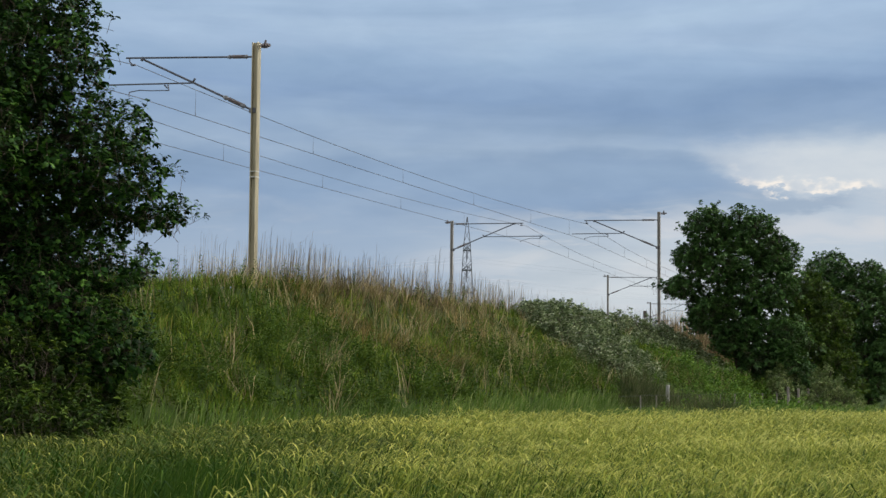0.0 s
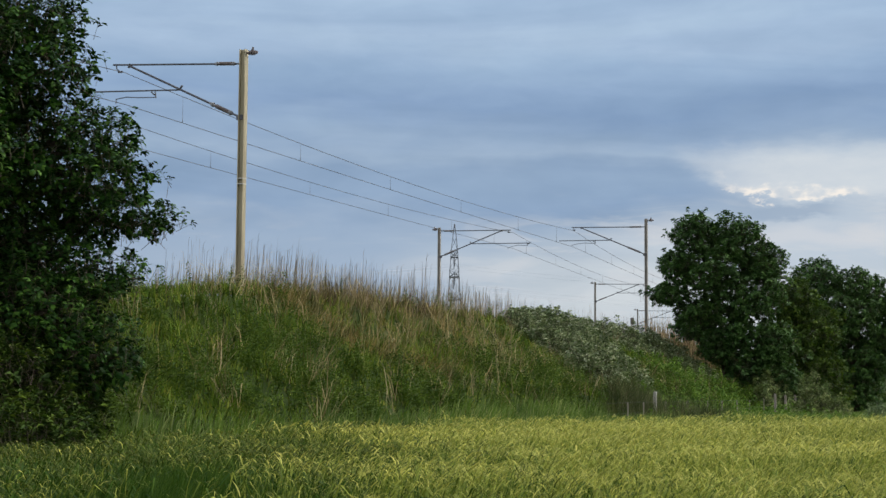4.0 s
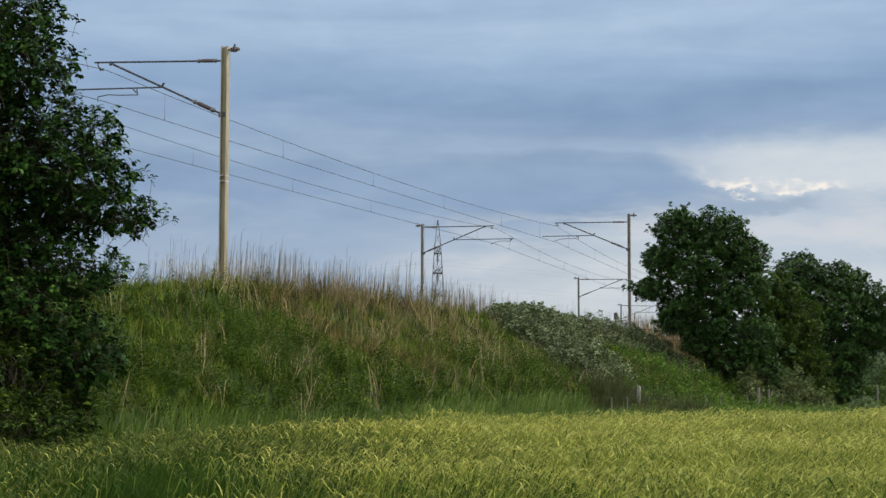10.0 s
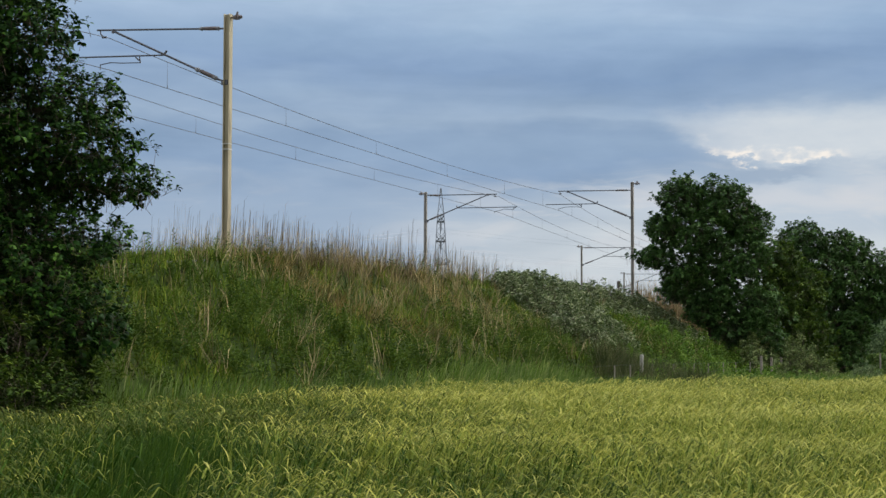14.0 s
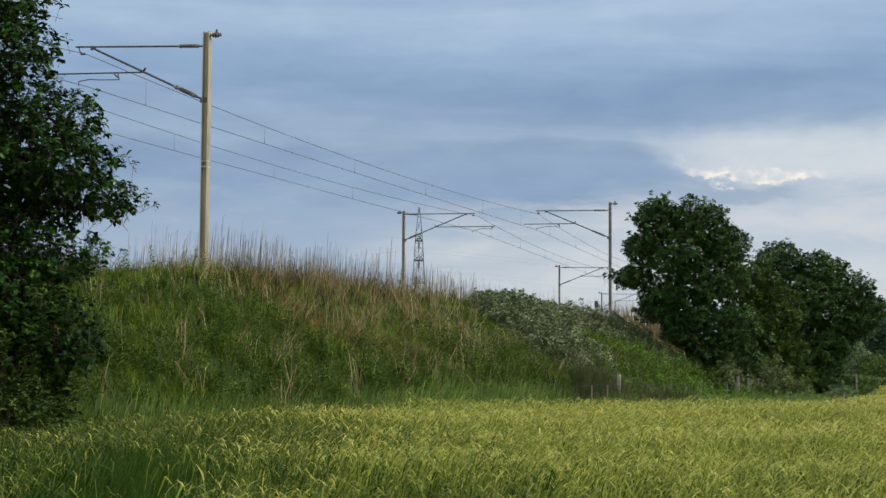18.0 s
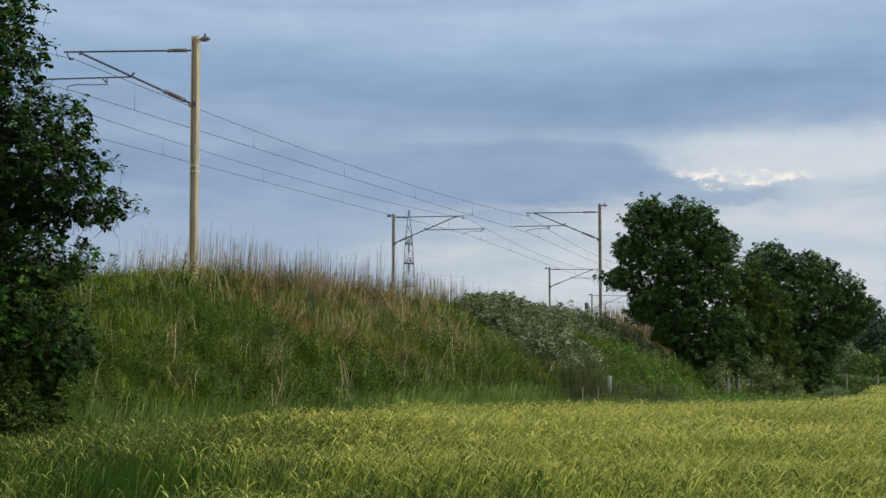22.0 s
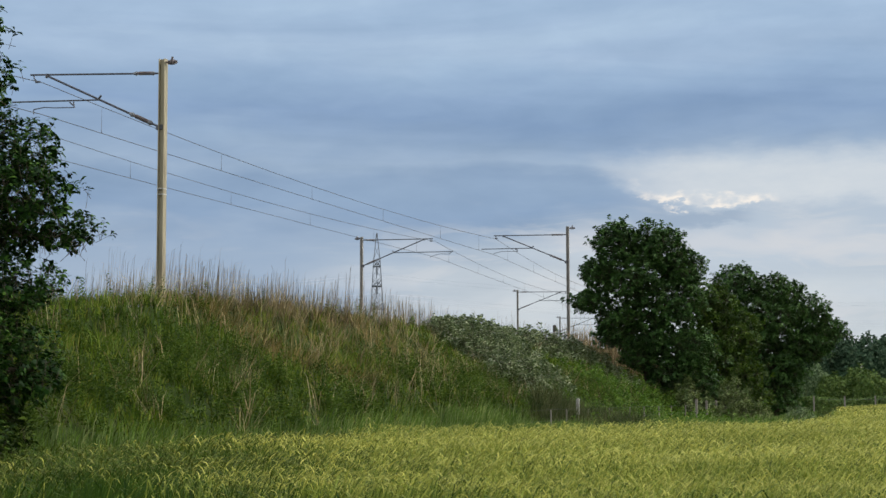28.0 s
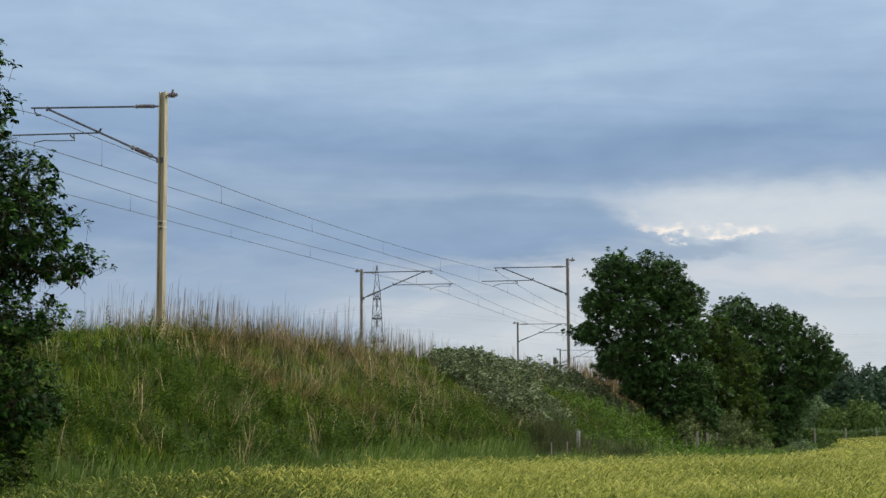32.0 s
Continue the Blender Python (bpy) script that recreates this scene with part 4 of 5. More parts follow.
    V, Q, T = leafy(P, rng.uniform(0.35, 0.85, n), 18, rng.uniform(0.08, 0.13, n), rng.uniform(0.0, 0.2, n))
    tagged(ob_mesh("willowherb", mesh_from("willowherb", V, Q, T), [M_HERB]), "upright leafy willowherb stems along the crest", "herbs", kind="stuff")

    s, o, k, nk, a, q = tufts(-36, -4, 3.4, 14.0, 2.6, 44, 0.3)
    P = place(s, o)
    keep = (o < field_edge(s) - 0.2) & (rng.random(nk)[k] < 0.85) & ((o > 6.4) | (s > -21)) & ((s < -29) | (o < 9.5))
    P, k, a, q = P[keep], k[keep], a[keep], q[keep]
    n = len(P)
    P[:, 2] += rng.uniform(0.5, 1.05, nk)[k] * np.exp(-(q / 0.4) ** 2) * rng.uniform(0.4, 1.0, n) + 0.05
    N = rng.normal(size=(n, 3)) * 0.5 + np.array([0.05, -0.3, 0.8])
    L = rng.uniform(0.08, 0.18, n)
    V, Q, T = leaves(P, N, L, L * 0.5)
    tagged(ob_mesh("rank_weeds", mesh_from("rank_weeds", V, Q, T), [M_RANK]), "rank leafy weeds between fence and barley", "weeds", kind="stuff")

    s, o, k, nk, a, q = tufts(-5, 20, 0.4, 4.6, 2.6, 9, 0.2)
    P = place(s, o)
    n = len(P)
    V, Q, T = blades(P, rng.uniform(0.7, 1.8, n), rng.uniform(0.014, 0.03, n), rng.random(n) * 6.28, rng.random(n) * 6.28, rng.uniform(0.02, 0.3, n))
    tagged(ob_mesh("dock_stalks", mesh_from("dock_stalks", V, Q, T), [M_DOCK]), "reddish brown dead dock stalks beside the tree", "dead stalks", kind="stuff")

    stands = []
    for s0, s1, o0, o1, low, high in ((-36.4, -31.2, 6.9, 8.6, 1.2, 1.85), (-40.2, -37.2, 9.7, 10.9, 0.9, 1.5)):
        s, o, k, nk, a, q = tufts(s0, s1, o0, o1, 7.0, 85, 0.3)
        P = place(s, o)
        n = len(P)
        H = rng.uniform(low, high, n) * rng.uniform(0.75, 1.1, nk)[k] * (0.55 + 0.45 * np.sin(np.clip((s - s0) / (s1 - s0), 0, 1) * np.pi) ** 0.6)
        stands.append(blades(P, H, rng.uniform(0.008, 0.02, n), rng.random(n) * 6.28, a, rng.uniform(0.05, 0.5, n)))
    V, Q, T = join(stands)
    tagged(ob_mesh("brown_fence_grass", mesh_from("brown_fence_grass", V, Q, T), [M_BROWN]), "tall dull brown grass standing along the fence", "grass", kind="stuff")

    # fallen and standing straw on the slope, in loose sheaves, with stouter bleached canes here and there
    straw = []
    for per, each, spread, tall, wide, lean in ((2.4, 8, 0.16, (0.45, 1.25), (0.006, 0.016), (0.15, 1.5)), (1.3, 6, 0.13, (0.5, 1.2), (0.011, 0.022), (0.1, 1.1))):
        s, o, k, nk, a, q = tufts(-78, 20, 0.5, 6.3, per, each, spread)
        P = place(s, o)
        keep = rng.random(nk)[k] < (0.36 + 0.6 * dryness(s, o) + 0.25 * smooth(5.0, 6.5, o)) * (0.45 + 0.55 * smooth(-54, -47, s)) * (1 - 0.6 * smooth(-33, -28, s))
        P, k = P[keep], k[keep]
        n = len(P)
        way = (rng.random(nk)[k] * 6.28) + rng.normal(0, 0.5, n)
        straw.append(blades(P, rng.uniform(*tall, n), rng.uniform(*wide, n), rng.random(n) * 6.28, way, rng.uniform(*lean, n)))
    # a swath of brown stems flattened down the slope
    n = 620
    o = rng.uniform(1.0, 5.2, n)
    s = -46.6 + 0.5 * (o - 1.0) + rng.normal(0, 0.22, n)
    P = place(s, o)
    swath = blades(P, rng.uniform(0.4, 0.9, n), rng.uniform(0.008, 0.018, n), rng.random(n) * 6.28, rng.normal(-heading(-47) + 0.15, 0.45, n), rng.uniform(0.5, 1.6, n))
    tagged(ob_mesh("flattened_stems", mesh_from("flattened_stems", *swath), [M_BUFF]), "swath of brown stems flattened down the slope", "dead grass", kind="stuff")
    V, Q, T = join(straw)
    tagged(ob_mesh("dead_straw", mesh_from("dead_straw", V, Q, T), [M_DRY]), "pale dead stalks leaning through the grass", "dead grass", kind="stuff")

    # tall wispy stalks on the crest, in clumps that sway
    e = new("tall_dry_grass")
    tagged(e, "tall wispy dry grass stalks along the crest", "dry grass", kind="stuff")
    for k, s0 in enumerate(np.arange(-62, 12, 3.0)):
        dens = 95 if -49 < s0 < -22 else 40
        s, o = scatter(s0, s0 + 3.0, -1.6, 1.0, dens)
        stand = bumps(s * 1.9, o * 1.3 + 4) + 0.5 * bumps(s * 4.3 + 2, o * 2.1)
        near_mast = (s > -47) & (s < -36)
        thick = stand + 0.25 * near_mast + rng.normal(0, 0.35, len(s)) > 0.05
        s, o, stand, near_mast = s[thick], o[thick], stand[thick], near_mast[thick]
        P = place(s, o)
        c = P.mean(0)
        n = len(P)
        H = rng.uniform(0.5, 1.7, n) * np.clip(0.7 + 0.45 * stand + 0.12 * near_mast, 0.4, 1.35) * (0.62 + 0.38 * smooth(-49, -46, s))
        v1 = blades(P - c, H, rng.uniform(0.005, 0.011, n), rng.random(n) * 6.28, rng.normal(0.3, 0.9, n), rng.uniform(0.02, 0.3, n), 0.9)
        # matted brown undergrowth among the stalks
        if -47 < s0 < -36:
            s, o = scatter(s0, s0 + 3.0, -1.0, 1.3, 75)
            s, o = s[bumps(s * 1.7 + 1, o * 2) > -0.25], o[bumps(s * 1.7 + 1, o * 2) > -0.25]
            P = place(s, o)
            n = len(P)
            H = rng.uniform(0.25, 0.8, n) * (0.85 + 0.3 * bumps(s * 1.7 + 1, o * 2))
            v1 = join([v1, blades(P - c, H, rng.uniform(0.008, 0.02, n), rng.random(n) * 6.28, rng.random(n) * 6.28, rng.uniform(0.1, 0.8, n))])
        ob = ob_mesh("stalk_clump", mesh_from("stalk_clump", *v1), [M_STALK], e)
        ob.location = c
        mover(ob, 1.6, rng.uniform(1.1, 1.7), -s0 * 0.35, 0.2)

    # long soft grass between the bank and the barley
    e = new("verge_grass")
    tagged(e, "long soft green grass between embankment and barley", "grass", kind="stuff")
    for k, s0 in enumerate(np.arange(-84, 60, 4.0)):
        edge = float(field_edge(s0 + 2))
        dens = 175 if s0 < -38 else 85
        s, o = scatter(s0, s0 + 4.0, 6.6, edge - 0.05, dens)
        P = place(s, o)
        c = P.mean(0)
        c[2] = 0
        n = len(P)
        H = rng.uniform(0.38, 0.78, n) * (1.15 if s0 < -52 else 1.35 if s0 < -28 else 0.45) * (0.75 + 0.25 * smooth(7.2, 8.6, o))
        v1 = blades(P - c, H, rng.uniform(0.010, 0.023, n) * (1 if s0 < -38 else 1.6), rng.random(n) * 6.28, rng.normal(0.2, 0.8, n), rng.uniform(0.1, 0.6, n))
        ob = ob_mesh("grass_clump", mesh_from("grass_clump", *v1), [M_VERGE], e)
        ob.location = c
        mover(ob, 2.0, rng.uniform(1.2, 1.8), -s0 * 0.35, 0.2)


build_grass()


def build_thicket(name, mounds, per_m2, leaf, material, label, seed, each=9, slim=0.45, ragged=0.1, twig=0.22):
    """Scrub lying on the slope: overlapping mounds (along, out, half-length, half-width, height) of leafy sprays, with stems inside."""
    r_ = np.random.default_rng(seed)
    s0, o0 = mounds[0][:2]
    x0, y0 = [float(v) for v in at(s0, o0)]
    e = new(name)
    e.location = (x0, y0, 0)
    tagged(e, label, "bush", "bushes on the embankment")

    def lie(ls, lo, lz):
        x, y = at(ls, lo)
        return np.stack([x - x0, y - y0, np.where(lo > TOE_O, 0, bank_z(ls, np.minimum(lo, TOE_O))) + lz], -1)

    flat = [(ms, mo, 0.0, rs, ro, h) for ms, mo, rs, ro, h in mounds]
    out = []
    for i, m in enumerate(flat):
        P, axis = lobe_tips(r_, m, flat[:i] + flat[i + 1:], per_m2, ragged, 0.04)
        th = heading(m[0])
        es, eo = np.array([math.sin(th), math.cos(th), 0]), np.array([math.cos(th), -math.sin(th), 0])
        ax = axis[:, :1] * es + axis[:, 1:2] * eo + axis[:, 2:] * np.array([0, 0, 1.0])
        out.append(sprays(r_, lie(P[:, 0], P[:, 1], P[:, 2]), ax, leaf, each, slim, False, twig))
        for _ in range(5):
            bm = bmesh.new()
            a, q = r_.random() * 6.28, r_.uniform(0.3, 0.8)
            foot = Vector(lie(np.array(m[0]), np.array(m[1]), -0.08))
            tip = Vector(lie(np.array(m[0] + m[3] * q * math.cos(a)), np.array(m[1] + m[4] * q * math.sin(a)), m[5] * 0.8))
            tube_path(bm, [foot, foot.lerp(tip, 0.5) + Vector((0, 0, 0.1)), tip], 0.018, 5, 0.006)
            part("stem", bm, M_BARK, e)
    V, Q, T = join([v[:3] for v in out])
    f = ob_mesh("foliage", mesh_from("foliage", V, Q, T, np.concatenate([v[3] for v in out]), np.concatenate([v[4] for v in out])), [material, M_BARK], e)
    mover(f, 0.35, 2.3, seed, 0.4)


build_thicket("hawthorn_bush", [(-63.4, 6.0, 1.2, 1.0, 2.0), (-63.0, 6.5, 0.8, 0.7, 1.5), (-62.2, 5.2, 1.1, 0.9, 1.6), (-64.6, 6.9, 1.3, 1.2, 1.7), (-65.8, 8.0, 1.5, 1.2, 1.3), (-66.6, 5.6, 1.6, 1.4, 2.2)],
              42, 0.11, M_THORN, "dark leafy hawthorn bush at the foot of the oak", 41, slim=0.5, twig=0.16)
build_thicket("bramble_bush", BRAMBLE_TOP, 30, 0.125, M_GREY, "grey-green bramble mound capping the slope top", 6)
build_thicket("bramble_bush", BRAMBLE_SLOPE, 30, 0.125, M_GREY, "silvery green bramble thicket sprawling down the slope", 5)
build_thicket("bramble_bush", BRAMBLE_FAR, 26, 0.125, M_GREY, "low grey-green bramble thicket near the slope top", 8)
build_thicket("willow_scrub", [(-25.2, 11.5, 1.5, 0.65, 1.95), (-25.9, 12.1, 1.4, 0.6, 1.65), (-26.6, 12.6, 1.3, 0.55, 1.35), (-27.4, 13.0, 1.2, 0.5, 1.0)],
              48, 0.10, M_SCRUB, "grey-green rounded scrub at the foot of the embankment", 13, slim=0.35, twig=0.16)
build_thicket("low_bush", [(-8.9, 12.6, 1.5, 0.65, 1.0), (-9.6, 12.2, 1.2, 0.5, 0.8)],
              34, 0.11, M_PALE, "low pale grey-green bush by the field corner", 19, slim=0.4, twig=0.14)
build_thicket("low_bush", [(-3.2, 13.3, 1.5, 0.5, 0.98)],
              30, 0.12, M_HEDGE, "small mid-green bush at the edge of the barley", 20, slim=0.5, twig=0.14)
build_thicket("elder_bush", [(-7.6, 7.3, 1.3, 0.7, 2.1), (-6.0, 7.8, 1.4, 0.7, 2.3)],
              20, 0.15, M_SCRUB, "pale-leaved elder bush under the trees", 17, slim=0.5)


# ---------------------------------------------------------------- lineside fence
def build_fence():
    e = new("lineside_fence")
    tagged(e, "thin wire fence on pale posts along the embankment foot", "fence")
    o = 8.1
    stout = {-34.7: 1.45, -10.8: 1.38, -7.4: 1.3, -3.2: 1.3}
    thin = [-37.8, -36.1, -33.3, -30.2, -27.1, -24.3, -21.0, -18.0, -14.5, 1.0, 5.0, 16.0, 21.0, 26.0]
    for s in sorted(list(stout) + thin):
        x, y = at(s, o)
        bm = bmesh.new()
        w = 0.052 if s in stout else 0.018
        box(bm, (-w, -w, -0.1), (w, w, stout.get(s, 1.12)))
        bmesh.ops.bevel(bm, geom=bm.edges[:], offset=w * 0.25, segments=1, affect="EDGES")
        p = part("post", bm, M_POST if s == -34.7 else M_TIMBER, e)
        p.location = (float(x), float(y), 0)
        p.rotation_euler = (rng.normal(0, 0.03), rng.normal(0, 0.03), -heading(s))
    for z in (0.45, 0.8, 1.12):
        bm = bmesh.new()
        tube_path(bm, [(*[float(v) for v in at(s, o)], z + 0.02 * math.sin(s)) for s in np.arange(-40, 27, 3.0)], 0.0025, 4)
        part("wire", bm, M_WIRE, e)


build_fence()


def build_lineside_box():
    e = new("lineside_box")
    e.location = (10.35, 85.0, float(bank_z(*so_of(10.35, 85.0))))
    tagged(e, "small dark equipment box on a post beside the track", "equipment box")
    bm = bmesh.new()
    rod(bm, (0, 0, -0.15), (0, 0, 0.85), 0.03, 8)
    part("post", bm, M_MAST_GREY, e)
    bm = bmesh.new()
    box(bm, (-0.09, -0.07, 0.85), (0.09, 0.07, 1.2))
    bmesh.ops.bevel(bm, geom=bm.edges[:], offset=0.015, segments=2, affect="EDGES")
    part("housing", bm, M_INSUL, e)


build_lineside_box()


# ---------------------------------------------------------------- barley
def build_barley():
    e = new("barley_field")
    tagged(e, "ripening yellow-green barley bending in the wind", "barley", kind="stuff")
    # from, to, stems a square metre, clump size, thickness, sway in degrees, leaves a stem
    zones = [(4.5, 15.0, 325, 1.3, 1.0, 4.0, 2), (15.0, 32.0, 138, 2.6, 1.35, 3.0, 1), (32.0, 62.0, 56, 6.0, 2.3, 1.4, 1), (62.0, 140.0, 11, 18.0, 6.0, 0.5, 0), (-18.0, 110.0, 1.2, 32.0, 5.0, 0.3, 0), (-9.0, 9.0, 36, 3.0, 1.6, 1.0, 0)]
    up = np.array([0, 0, 1.0])
    for d0, d1, dens, tile, fat, amp, n_leaf in zones:
        x0, x1 = (-0.28 * d1 - 0.5, 0.345 * d1 + 0.7) if d0 > 0 else (-12, 50) if d1 > 20 else (-9, 9)
        n = int((x1 - x0) * (d1 - d0) * dens)
        x, y = rng.uniform(x0, x1, n), rng.uniform(d0, d1, n)
        s, o = so_of(x, y)
        keep = o > field_edge(s) + 0.35 * bumps(x * 1.2, y * 1.2)
        seen = (x > -0.28 * y - 0.5) & (x < 0.345 * y + 0.7) & (y > 4.5)
        keep &= (seen if d0 > 0 else ~seen & (np.hypot(x, y) > 1.2)) & (y < 131)
        keep &= ~tramline(x, y)
        x, y = x[keep], y[keep]
        n = len(x)
        wave = bumps(x * 0.9 + 0.4 * y, y * 0.55 - 0.3 * x)
        fine = bumps(x * 2.7 + 3, y * 2.1)
        band = np.sin(y * 1.25 + 0.9 * np.sin(x * 0.55) + 0.6 * np.sin(x * 1.3 + y * 0.3))
        even = smooth(31, 42, y)         # a shorter, more even stand towards the far corner
        top = 0.87 - 0.07 * even + (0.085 * wave + 0.045 * fine + 0.075 * band + rng.normal(0, 0.045, n)) * (1 - 0.5 * even)
        yaw = rng.normal(-0.1, 0.45, n) + 0.5 * bumps(x * 0.6, y * 0.5 + 9) + np.where(rng.random(n) < 0.13, 2.6, 0)
        ld = np.stack([np.cos(yaw), np.sin(yaw), np.zeros(n)], 1)
        sd_yaw = yaw + np.pi / 2 + rng.normal(0, 0.45, n)
        sd = np.stack([np.cos(sd_yaw), np.sin(sd_yaw), np.zeros(n)], 1)
        base = np.stack([x, y, np.zeros(n)], 1)
        phi = 0.03 + 0.07 * (wave + 1) * 0.5 + 0.07 * (1 - band) * 0.5 + rng.uniform(0, 0.2, n) + 0.40 * (1 - smooth(-4.4, -1.2, x))

        def step(p, ang, length):
            return p + (ld * np.sin(ang)[:, None] + up * np.cos(ang)[:, None]) * np.asarray(length)[..., None]

        # greener towards the headland beside the trees
        unripe = rng.random(n) < 0.05 + 0.92 * (1 - smooth(-2.5, 2.4, x + 0.05 * y + 0.8 * fine + 0.6 * wave)) * (1 - 0.12 * smooth(15.5, 19, y)) + 0.2 * np.clip(-wave, 0, 1)
        p0 = base + up * (top * 0.50)[:, None] + ld * (top * 0.04)[:, None]
        p1 = step(p0, phi * 0.7, top * 0.30)
        if n_leaf == 0:                  # thin stands show their whole stems
            p0 = base
        p2 = step(p1, phi * 1.4 + 0.1, top * 0.16)
        el = rng.uniform(0.75, 1.15, n) * (0.85 if d0 == 4.5 else 1.0)
        droop = rng.uniform(0.22, 0.8, n)
        p3 = step(p2, phi * 1.6 + droop, 0.032 * el)
        p4 = step(p3, phi * 1.6 + droop * 2.2, 0.038 * el)
        p5 = step(p4, phi * 1.6 + droop * 3.2, 0.060 * el)
        ws, we = 0.0022 * fat, 0.0052 * fat * (0.88 if d0 == 4.5 else 1.2)
        parts_ = [p0 - sd * ws, p0 + sd * ws, p1 + sd * ws, p1 - sd * ws, p2 + sd * ws, p2 - sd * ws,
                  p2 - sd * we * 0.7, p2 + sd * we * 0.7, p3 + sd * we, p3 - sd * we, p4 + sd * we * 0.9, p4 - sd * we * 0.9, p5 + sd * we * 0.3, p5 - sd * we * 0.3]
        # two leaves on each stem
        for hh in ((0.35, 0.6), (0.55, 0.82))[:n_leaf]:
            ly = rng.random(n) * 6.28
            ln = np.stack([np.cos(ly), np.sin(ly), np.zeros(n)], 1)
            sl = np.stack([-np.sin(ly), np.cos(ly), np.zeros(n)], 1)
            lw = 0.0065 * fat
            a = base + up * (top * rng.uniform(*hh, n))[:, None] + ld * (top * 0.12)[:, None]
            b = a + (ln * 0.5 + ld * 0.45) * 0.13 + up * 0.13
            c = b + (ln * 0.6 + ld * 0.7) * 0.11 - up * rng.uniform(0.0, 0.10, n)[:, None]
            parts_ += [a - sl * lw * 0.6, a + sl * lw * 0.6, b + sl * lw, b - sl * lw, c]
        V = np.stack(parts_, 1)
        nv = V.shape[1]
        key = np.floor(x / tile).astype(int) * 100000 + np.floor(y / tile).astype(int)
        order = np.argsort(key, kind="stable")
        starts = np.unique(key[order], return_index=True)[1]
        for a0, a1 in zip(starts, np.append(starts[1:], n)):
            sel = order[a0:a1]
            c0 = np.array([x[sel].mean(), y[sel].mean(), 0])
            v = (V[sel] - c0).reshape(-1, 3)
            m = len(sel)
            b0 = np.arange(m)[:, None] * nv
            quads = [(0, 1, 2, 3), (3, 2, 4, 5), (6, 7, 8, 9), (9, 8, 10, 11), (11, 10, 12, 13)] + [(14 + 5 * i, 15 + 5 * i, 16 + 5 * i, 17 + 5 * i) for i in range(n_leaf)]
            if n_leaf == 1:
                quads = quads[1:]
            Q = np.concatenate([b0 + np.array([q]) for q in quads])
            T = np.concatenate([b0 + np.array([[17 + 5 * i, 16 + 5 * i, 18 + 5 * i]]) for i in range(n_leaf)]) if n_leaf else None
            ear = np.where(unripe[sel], 2, 1)
            nil = np.where(unripe[sel], 3, 0)
            qm = np.concatenate([nil] * (1 if n_leaf == 1 else 2) + [ear, ear, ear] + [nil] * n_leaf)
            ob = ob_mesh("barley_clump", mesh_from("barley_clump", v, Q, T, qm, np.tile(nil, n_leaf) if n_leaf else None), [M_STEM, M_EAR, M_EAR_GREEN, M_TRACK], e)
            ob.location = c0
            mover(ob, amp, 1.5 + 0.25 * math.sin(c0[0] * 1.7 + c0[1]), -(c0[0] * 1.1 + c0[1] * 0.35), -0.1)


def track_mid(y):
    return -0.175 * np.minimum(y, 12) - 0.1 * np.maximum(y - 12, 0)


def track_half(y):
    return (0.34 + 0.040 * y) * np.sqrt(np.clip((17.5 - y) / 2.5, 0.01, 1))


def tramline(x, y):
    """The strip of plain grass that runs into the crop."""
    off = np.abs(x - track_mid(y) + 0.25 * np.sin(y * 0.9) + 0.16 * np.sin(y * 2.3) + 0.1 * np.sin(y * 5.1))
    return (off < track_half(y) * rng.uniform(0.75, 1.15, np.shape(x))) & (y < 17.5) & (rng.random(np.shape(x)) < 0.97)


build_barley()


def build_tram_grass():
    n = 24000
    y = rng.uniform(4.5, 17.6, n)
    x = track_mid(y) + rng.uniform(-1.1, 1.1, n) * track_half(y)
    P = np.stack([x, y, np.full(n, -0.03)], 1)
    H = rng.uniform(0.46, 0.84, n) * (0.9 + 0.15 * bumps(x * 3, y * 2)) * (1 + 0.12 * smooth(10, 14, y))
    V, Q, T = blades(P, H, rng.uniform(0.006, 0.013, n), rng.random(n) * 6.28, rng.normal(0, 0.9, n), rng.uniform(0.1, 0.6, n))
    tagged(ob_mesh("wheel_track_grass", mesh_from("wheel_track_grass", V, Q, T), [M_TRACK]), "short dark green grass in a gap of the barley", "grass", kind="stuff")


build_tram_grass()


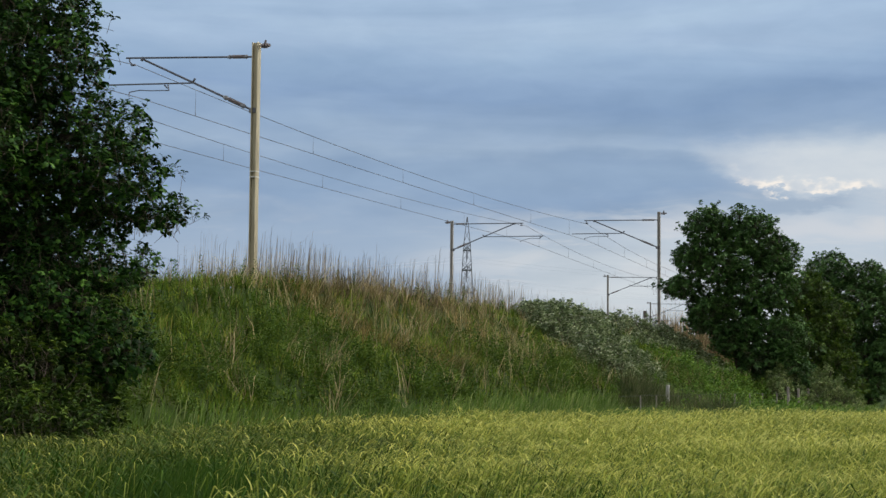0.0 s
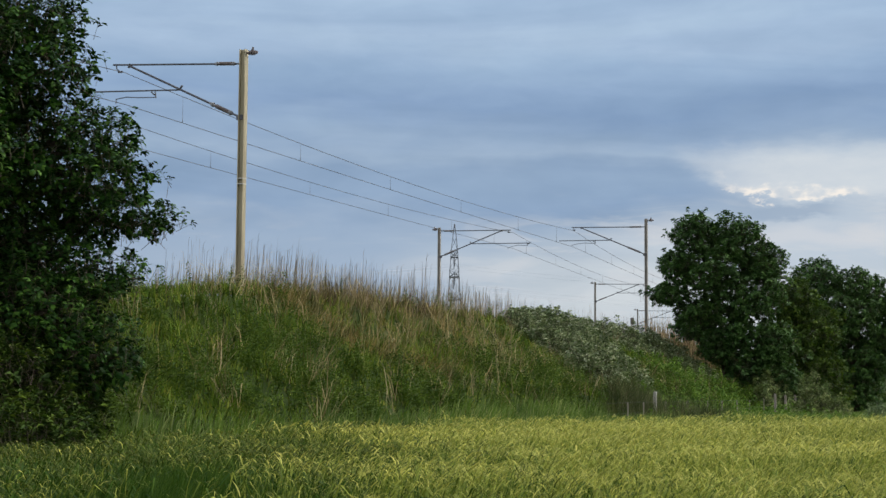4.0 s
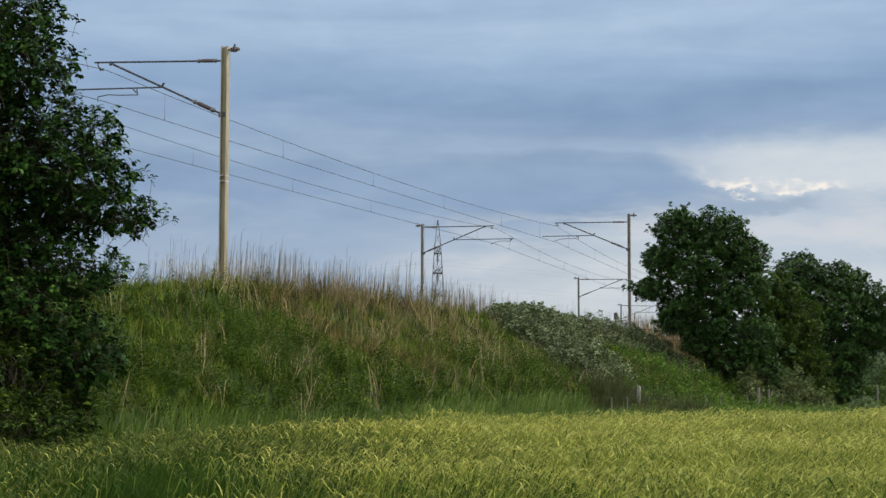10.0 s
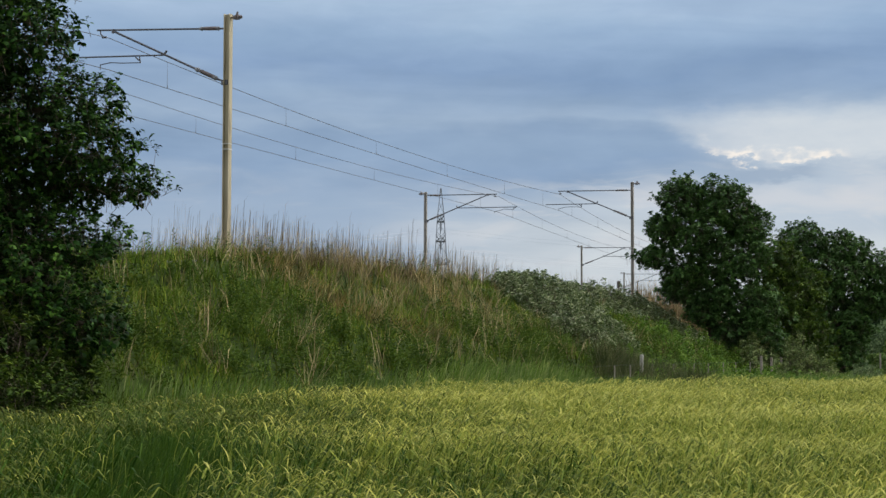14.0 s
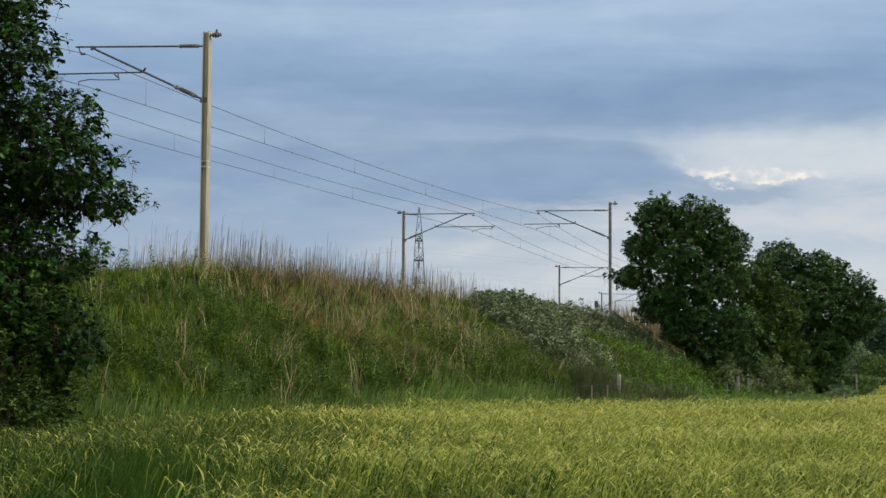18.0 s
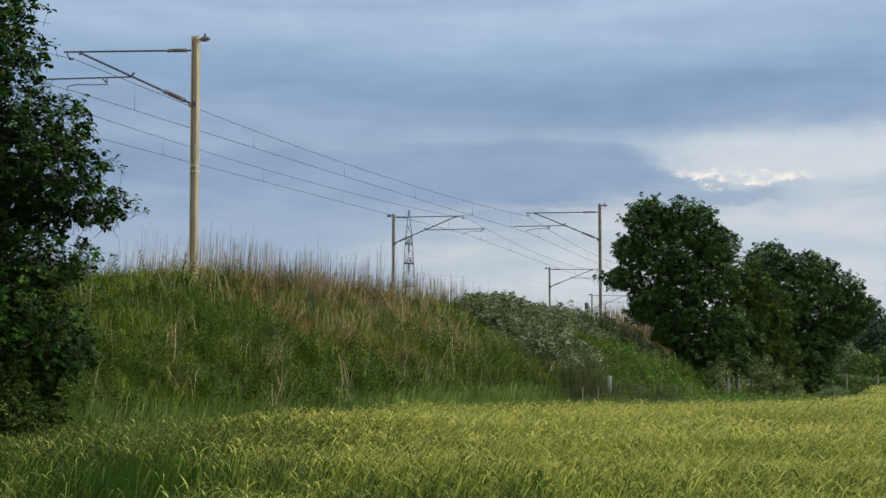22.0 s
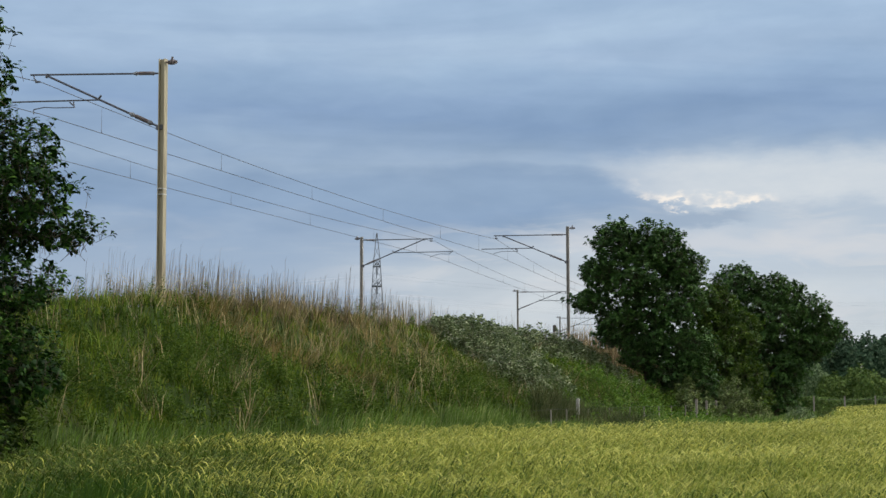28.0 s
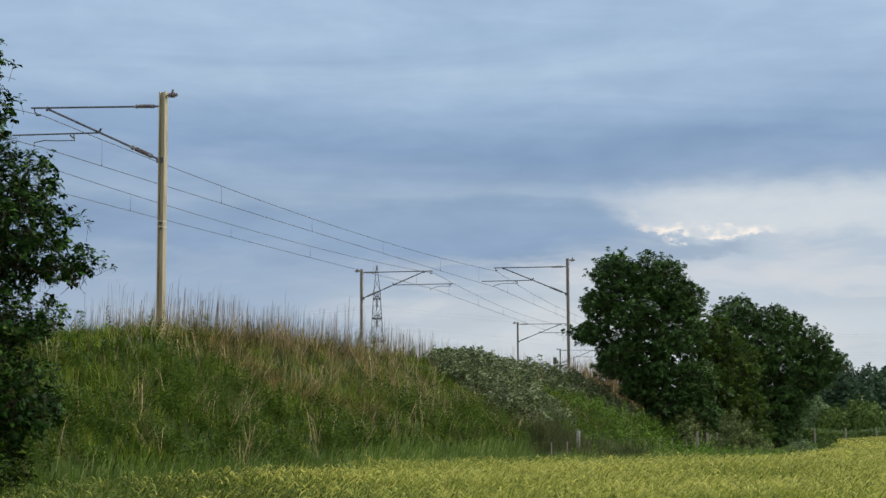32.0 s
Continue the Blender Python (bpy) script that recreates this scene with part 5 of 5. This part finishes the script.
# ---------------------------------------------------------------- far distance
def build_pylon():
    e = new("transmission_pylon")
    x, y = 7.0, 505.0
    e.location = (x, y, 0)
    tagged(e, "grey steel lattice pylon far beyond the railway", "pylon")

    def half(z):
        return 4.6 * (1 - z / 26) + 2.05 * (z / 26) if z < 26 else 2.05 + (0.95 - 2.05) * (z - 26) / 18 if z < 44 else max(0.1, 0.95 * (1 - (z - 44) / 8.0))

    levels = [0, 6, 11.5, 16.5, 21, 25, 28.5, 32, 35.5, 38.5, 41.5, 44, 47.5, 51.8]
    leg, brace, arm = bmesh.new(), bmesh.new(), bmesh.new()
    cor = [(-1, -1), (1, -1), (1, 1), (-1, 1)]
    for z0, z1 in zip(levels[:-1], levels[1:]):
        a, b = half(z0), half(z1)
        for k in range(4):
            (ux, uy), (vx, vy) = cor[k], cor[(k + 1) % 4]
            rod(leg, (ux * a, uy * a, z0), (ux * b, uy * b, z1), 0.15, 4)
            if levels.index(z0) % 2:
                rod(brace, (ux * a, uy * a, z0), (vx * b, vy * b, z1), 0.07, 4)
            else:
                rod(brace, (vx * a, vy * a, z0), (ux * b, uy * b, z1), 0.07, 4)
    for z in (28.5, 35.5, 41.5, 25):
        a = half(z)
        for k in range(4):
            (ux, uy), (vx, vy) = cor[k], cor[(k + 1) % 4]
            rod(brace, (ux * a, uy * a, z), (vx * a, vy * a, z), 0.16, 4)
    for z, r in ((28.5, 8.5), (35.5, 10.5), (41.5, 7.0)):
        a = half(z)
        for sg in (-1, 1):
            for ux in (-1, 1):
                rod(arm, (ux * a, sg * a, z), (0, sg * r, z + 0.4), 0.13, 4)
                rod(arm, (ux * a, sg * a, z + 2.2), (0, sg * r, z + 0.4), 0.11, 4)
            rod(arm, (0, sg * r, z + 0.4), (0, sg * r, z - 3.2), 0.16, 5)
    part("leg", leg, M_PYLON, e)
    part("bracing", brace, M_PYLON, e)
    part("cross_arm", arm, M_PYLON, e)
    w = new("transmission_line")
    tagged(w, "faint high-voltage cables crossing the far sky", "power cable")
    for z, r in ((25.7, 8.5), (32.7, 10.5), (38.7, 7.0)):
        for sg in (-1, 1):
            bm = bmesh.new()
            for x0, x1 in ((-330, 0), (0, 330)):
                pts = [(x + x0 + (x1 - x0) * t, y + sg * r, z - 9.0 * 4 * t * (1 - t)) for t in np.linspace(0, 1, 15)]
                tube_path(bm, pts, 0.014, 4)
            part("cable", bm, M_CABLE, w)


build_pylon()


def build_far_woods():
    """Copse, hedge and field fence beyond the barley."""
    def canopy(name, x0, x1, y0, y1, n, h, leaf, material, label, cat, seed, rag=0.25, crowns=10):
        r_ = np.random.default_rng(seed)
        xs, ys = np.linspace(x0, x1, crowns) + r_.uniform(-1, 1, crowns) * (x1 - x0) / crowns, r_.uniform(y0, y1, crowns)
        hs = h * r_.uniform(1 - rag, 1 + rag, crowns)
        ws = r_.uniform(0.32, 0.5, crowns) * hs
        w = r_.integers(0, crowns, n)
        d = r_.normal(size=(n, 3))
        d /= np.linalg.norm(d, axis=1, keepdims=True)
        q = r_.uniform(0.75, 1.06, n)
        lump = 1 + 0.16 * np.sin(d[:, 0] * 7 + w) * np.cos(d[:, 2] * 6 + w)
        C = np.stack([xs[w] + d[:, 0] * ws[w] * q * lump, ys[w] + d[:, 1] * ws[w] * q * lump, hs[w] * (0.52 + 0.48 * d[:, 2] * q * lump)], 1)
        C[:, 2] = np.maximum(C[:, 2], 0.1)
        N = d + r_.normal(size=(n, 3)) * 0.5
        L = leaf * r_.uniform(0.6, 1.4, n)
        V, Q, T = leaves(C, N, L, L * 0.7)
        tagged(ob_mesh(name, mesh_from(name, V, Q, T), [material]), label, cat, kind="stuff")

    canopy("far_wood", 84, 116, 300, 335, 32000, 12.4, 0.7, M_WOOD_FAR, "dark mixed woodland on the horizon", "woodland", 31, 0.2, 14)
    canopy("far_copse", 43.5, 49.5, 172, 184, 10000, 4.9, 0.3, M_PALE, "pale green bushes beyond the field hedge", "bushes", 32, 0.2, 5)
    canopy("far_copse", 51, 75, 168, 186, 16000, 4.3, 0.35, M_HEDGE, "dark green thicket beyond the field hedge", "bushes", 33, 0.2, 13)
    canopy("far_wood", -170, 60, 420, 470, 7000, 9, 1.0, M_WOOD_FAR, "low woodland beyond the railway", "woodland", 34, 0.3, 26)
    n = 16000
    x = rng.uniform(36, 80, n)
    y = 140 + (x - 38) * 0.12 + rng.normal(0, 0.5, n)
    C = np.stack([x, y, rng.uniform(0.05, 1.35, n) + 0.12 * np.sin(x)], 1)
    N = rng.normal(size=(n, 3)) * 0.6 + np.array([0, -0.6, 0.6])
    L = 0.22 * rng.uniform(0.6, 1.4, n)
    V, Q, T = leaves(C, N, L, L * 0.7)
    tagged(ob_mesh("field_hedge", mesh_from("field_hedge", V, Q, T), [M_HEDGE]), "low clipped green hedge at the field's end", "hedge", kind="stuff")
    e = new("field_fence")
    tagged(e, "grey timber posts and wire beside the far hedge", "fence")
    for x in np.arange(38.9, 110, 2.75):
        bm = bmesh.new()
        box(bm, (-0.055, -0.055, 0), (0.055, 0.055, 1.5))
        p = part("post", bm, M_TIMBER, e)
        p.location = (x, 138.6 + (x - 38) * 0.12, 0)
    bm = bmesh.new()
    for z in (1.2,):
        rod(bm, (40, 138.6 + 2 * 0.12, z), (108, 138.6 + 70 * 0.12, z), 0.012, 4)
    part("wire", bm, M_WIRE, e)


build_far_woods()


def build_marker_posts():
    """White-topped posts standing at the far hedge."""
    for x, y, h in ((33.7, 125.0, 3.2), (60.5, 195.0, 5.3)):
        e = new("marker_post")
        e.location = (x, y, 0)
        tagged(e, "slim pale marker post near the far hedge", "post", "marker posts")
        bm = bmesh.new()
        rod(bm, (0, 0, -0.1), (0, 0, h - 0.6), 0.06, 8)
        part("shaft", bm, M_TIMBER, e)
        bm = bmesh.new()
        box(bm, (-0.11, -0.04, h - 0.6), (0.11, 0.04, h))
        part("plate", bm, M_BAND, e, "pale plate at the top")


build_marker_posts()


# ---------------------------------------------------------------- wind
def motions():
    """Wind: clumps, boughs and stalks rock on their roots, and the cloud drifts."""
    times = [0.4 * k for k in range(81)]
    for ob, amp, period, phase, dirn in MOVERS:
        rest = ob.matrix_basis.copy()
        rows = []
        for t in times:
            gust = 0.65 + 0.35 * math.sin(0.42 * t + 0.21 * phase)
            w = 2 * math.pi * t / period
            a = amp * (0.35 * gust + gust * 0.75 * math.sin(w + phase) + 0.3 * math.sin(2.13 * w + 1.7 * phase))
            b = amp * 0.3 * math.sin(0.8 * w + 2.3 * phase)
            spin = Matrix.Rotation(radians(a), 4, (-math.sin(dirn), math.cos(dirn), 0)) @ Matrix.Rotation(radians(b), 4, (math.cos(dirn), math.sin(dirn), 0))
            rows.append((t, rest @ spin))
        walk(ob, rows)
    walk(sky, [(0.0, pose(0, 0, 1.5, 0, 0, 0)), (32.0, pose(0, 0, 1.5, 0, 0, 0.25))])


motions()
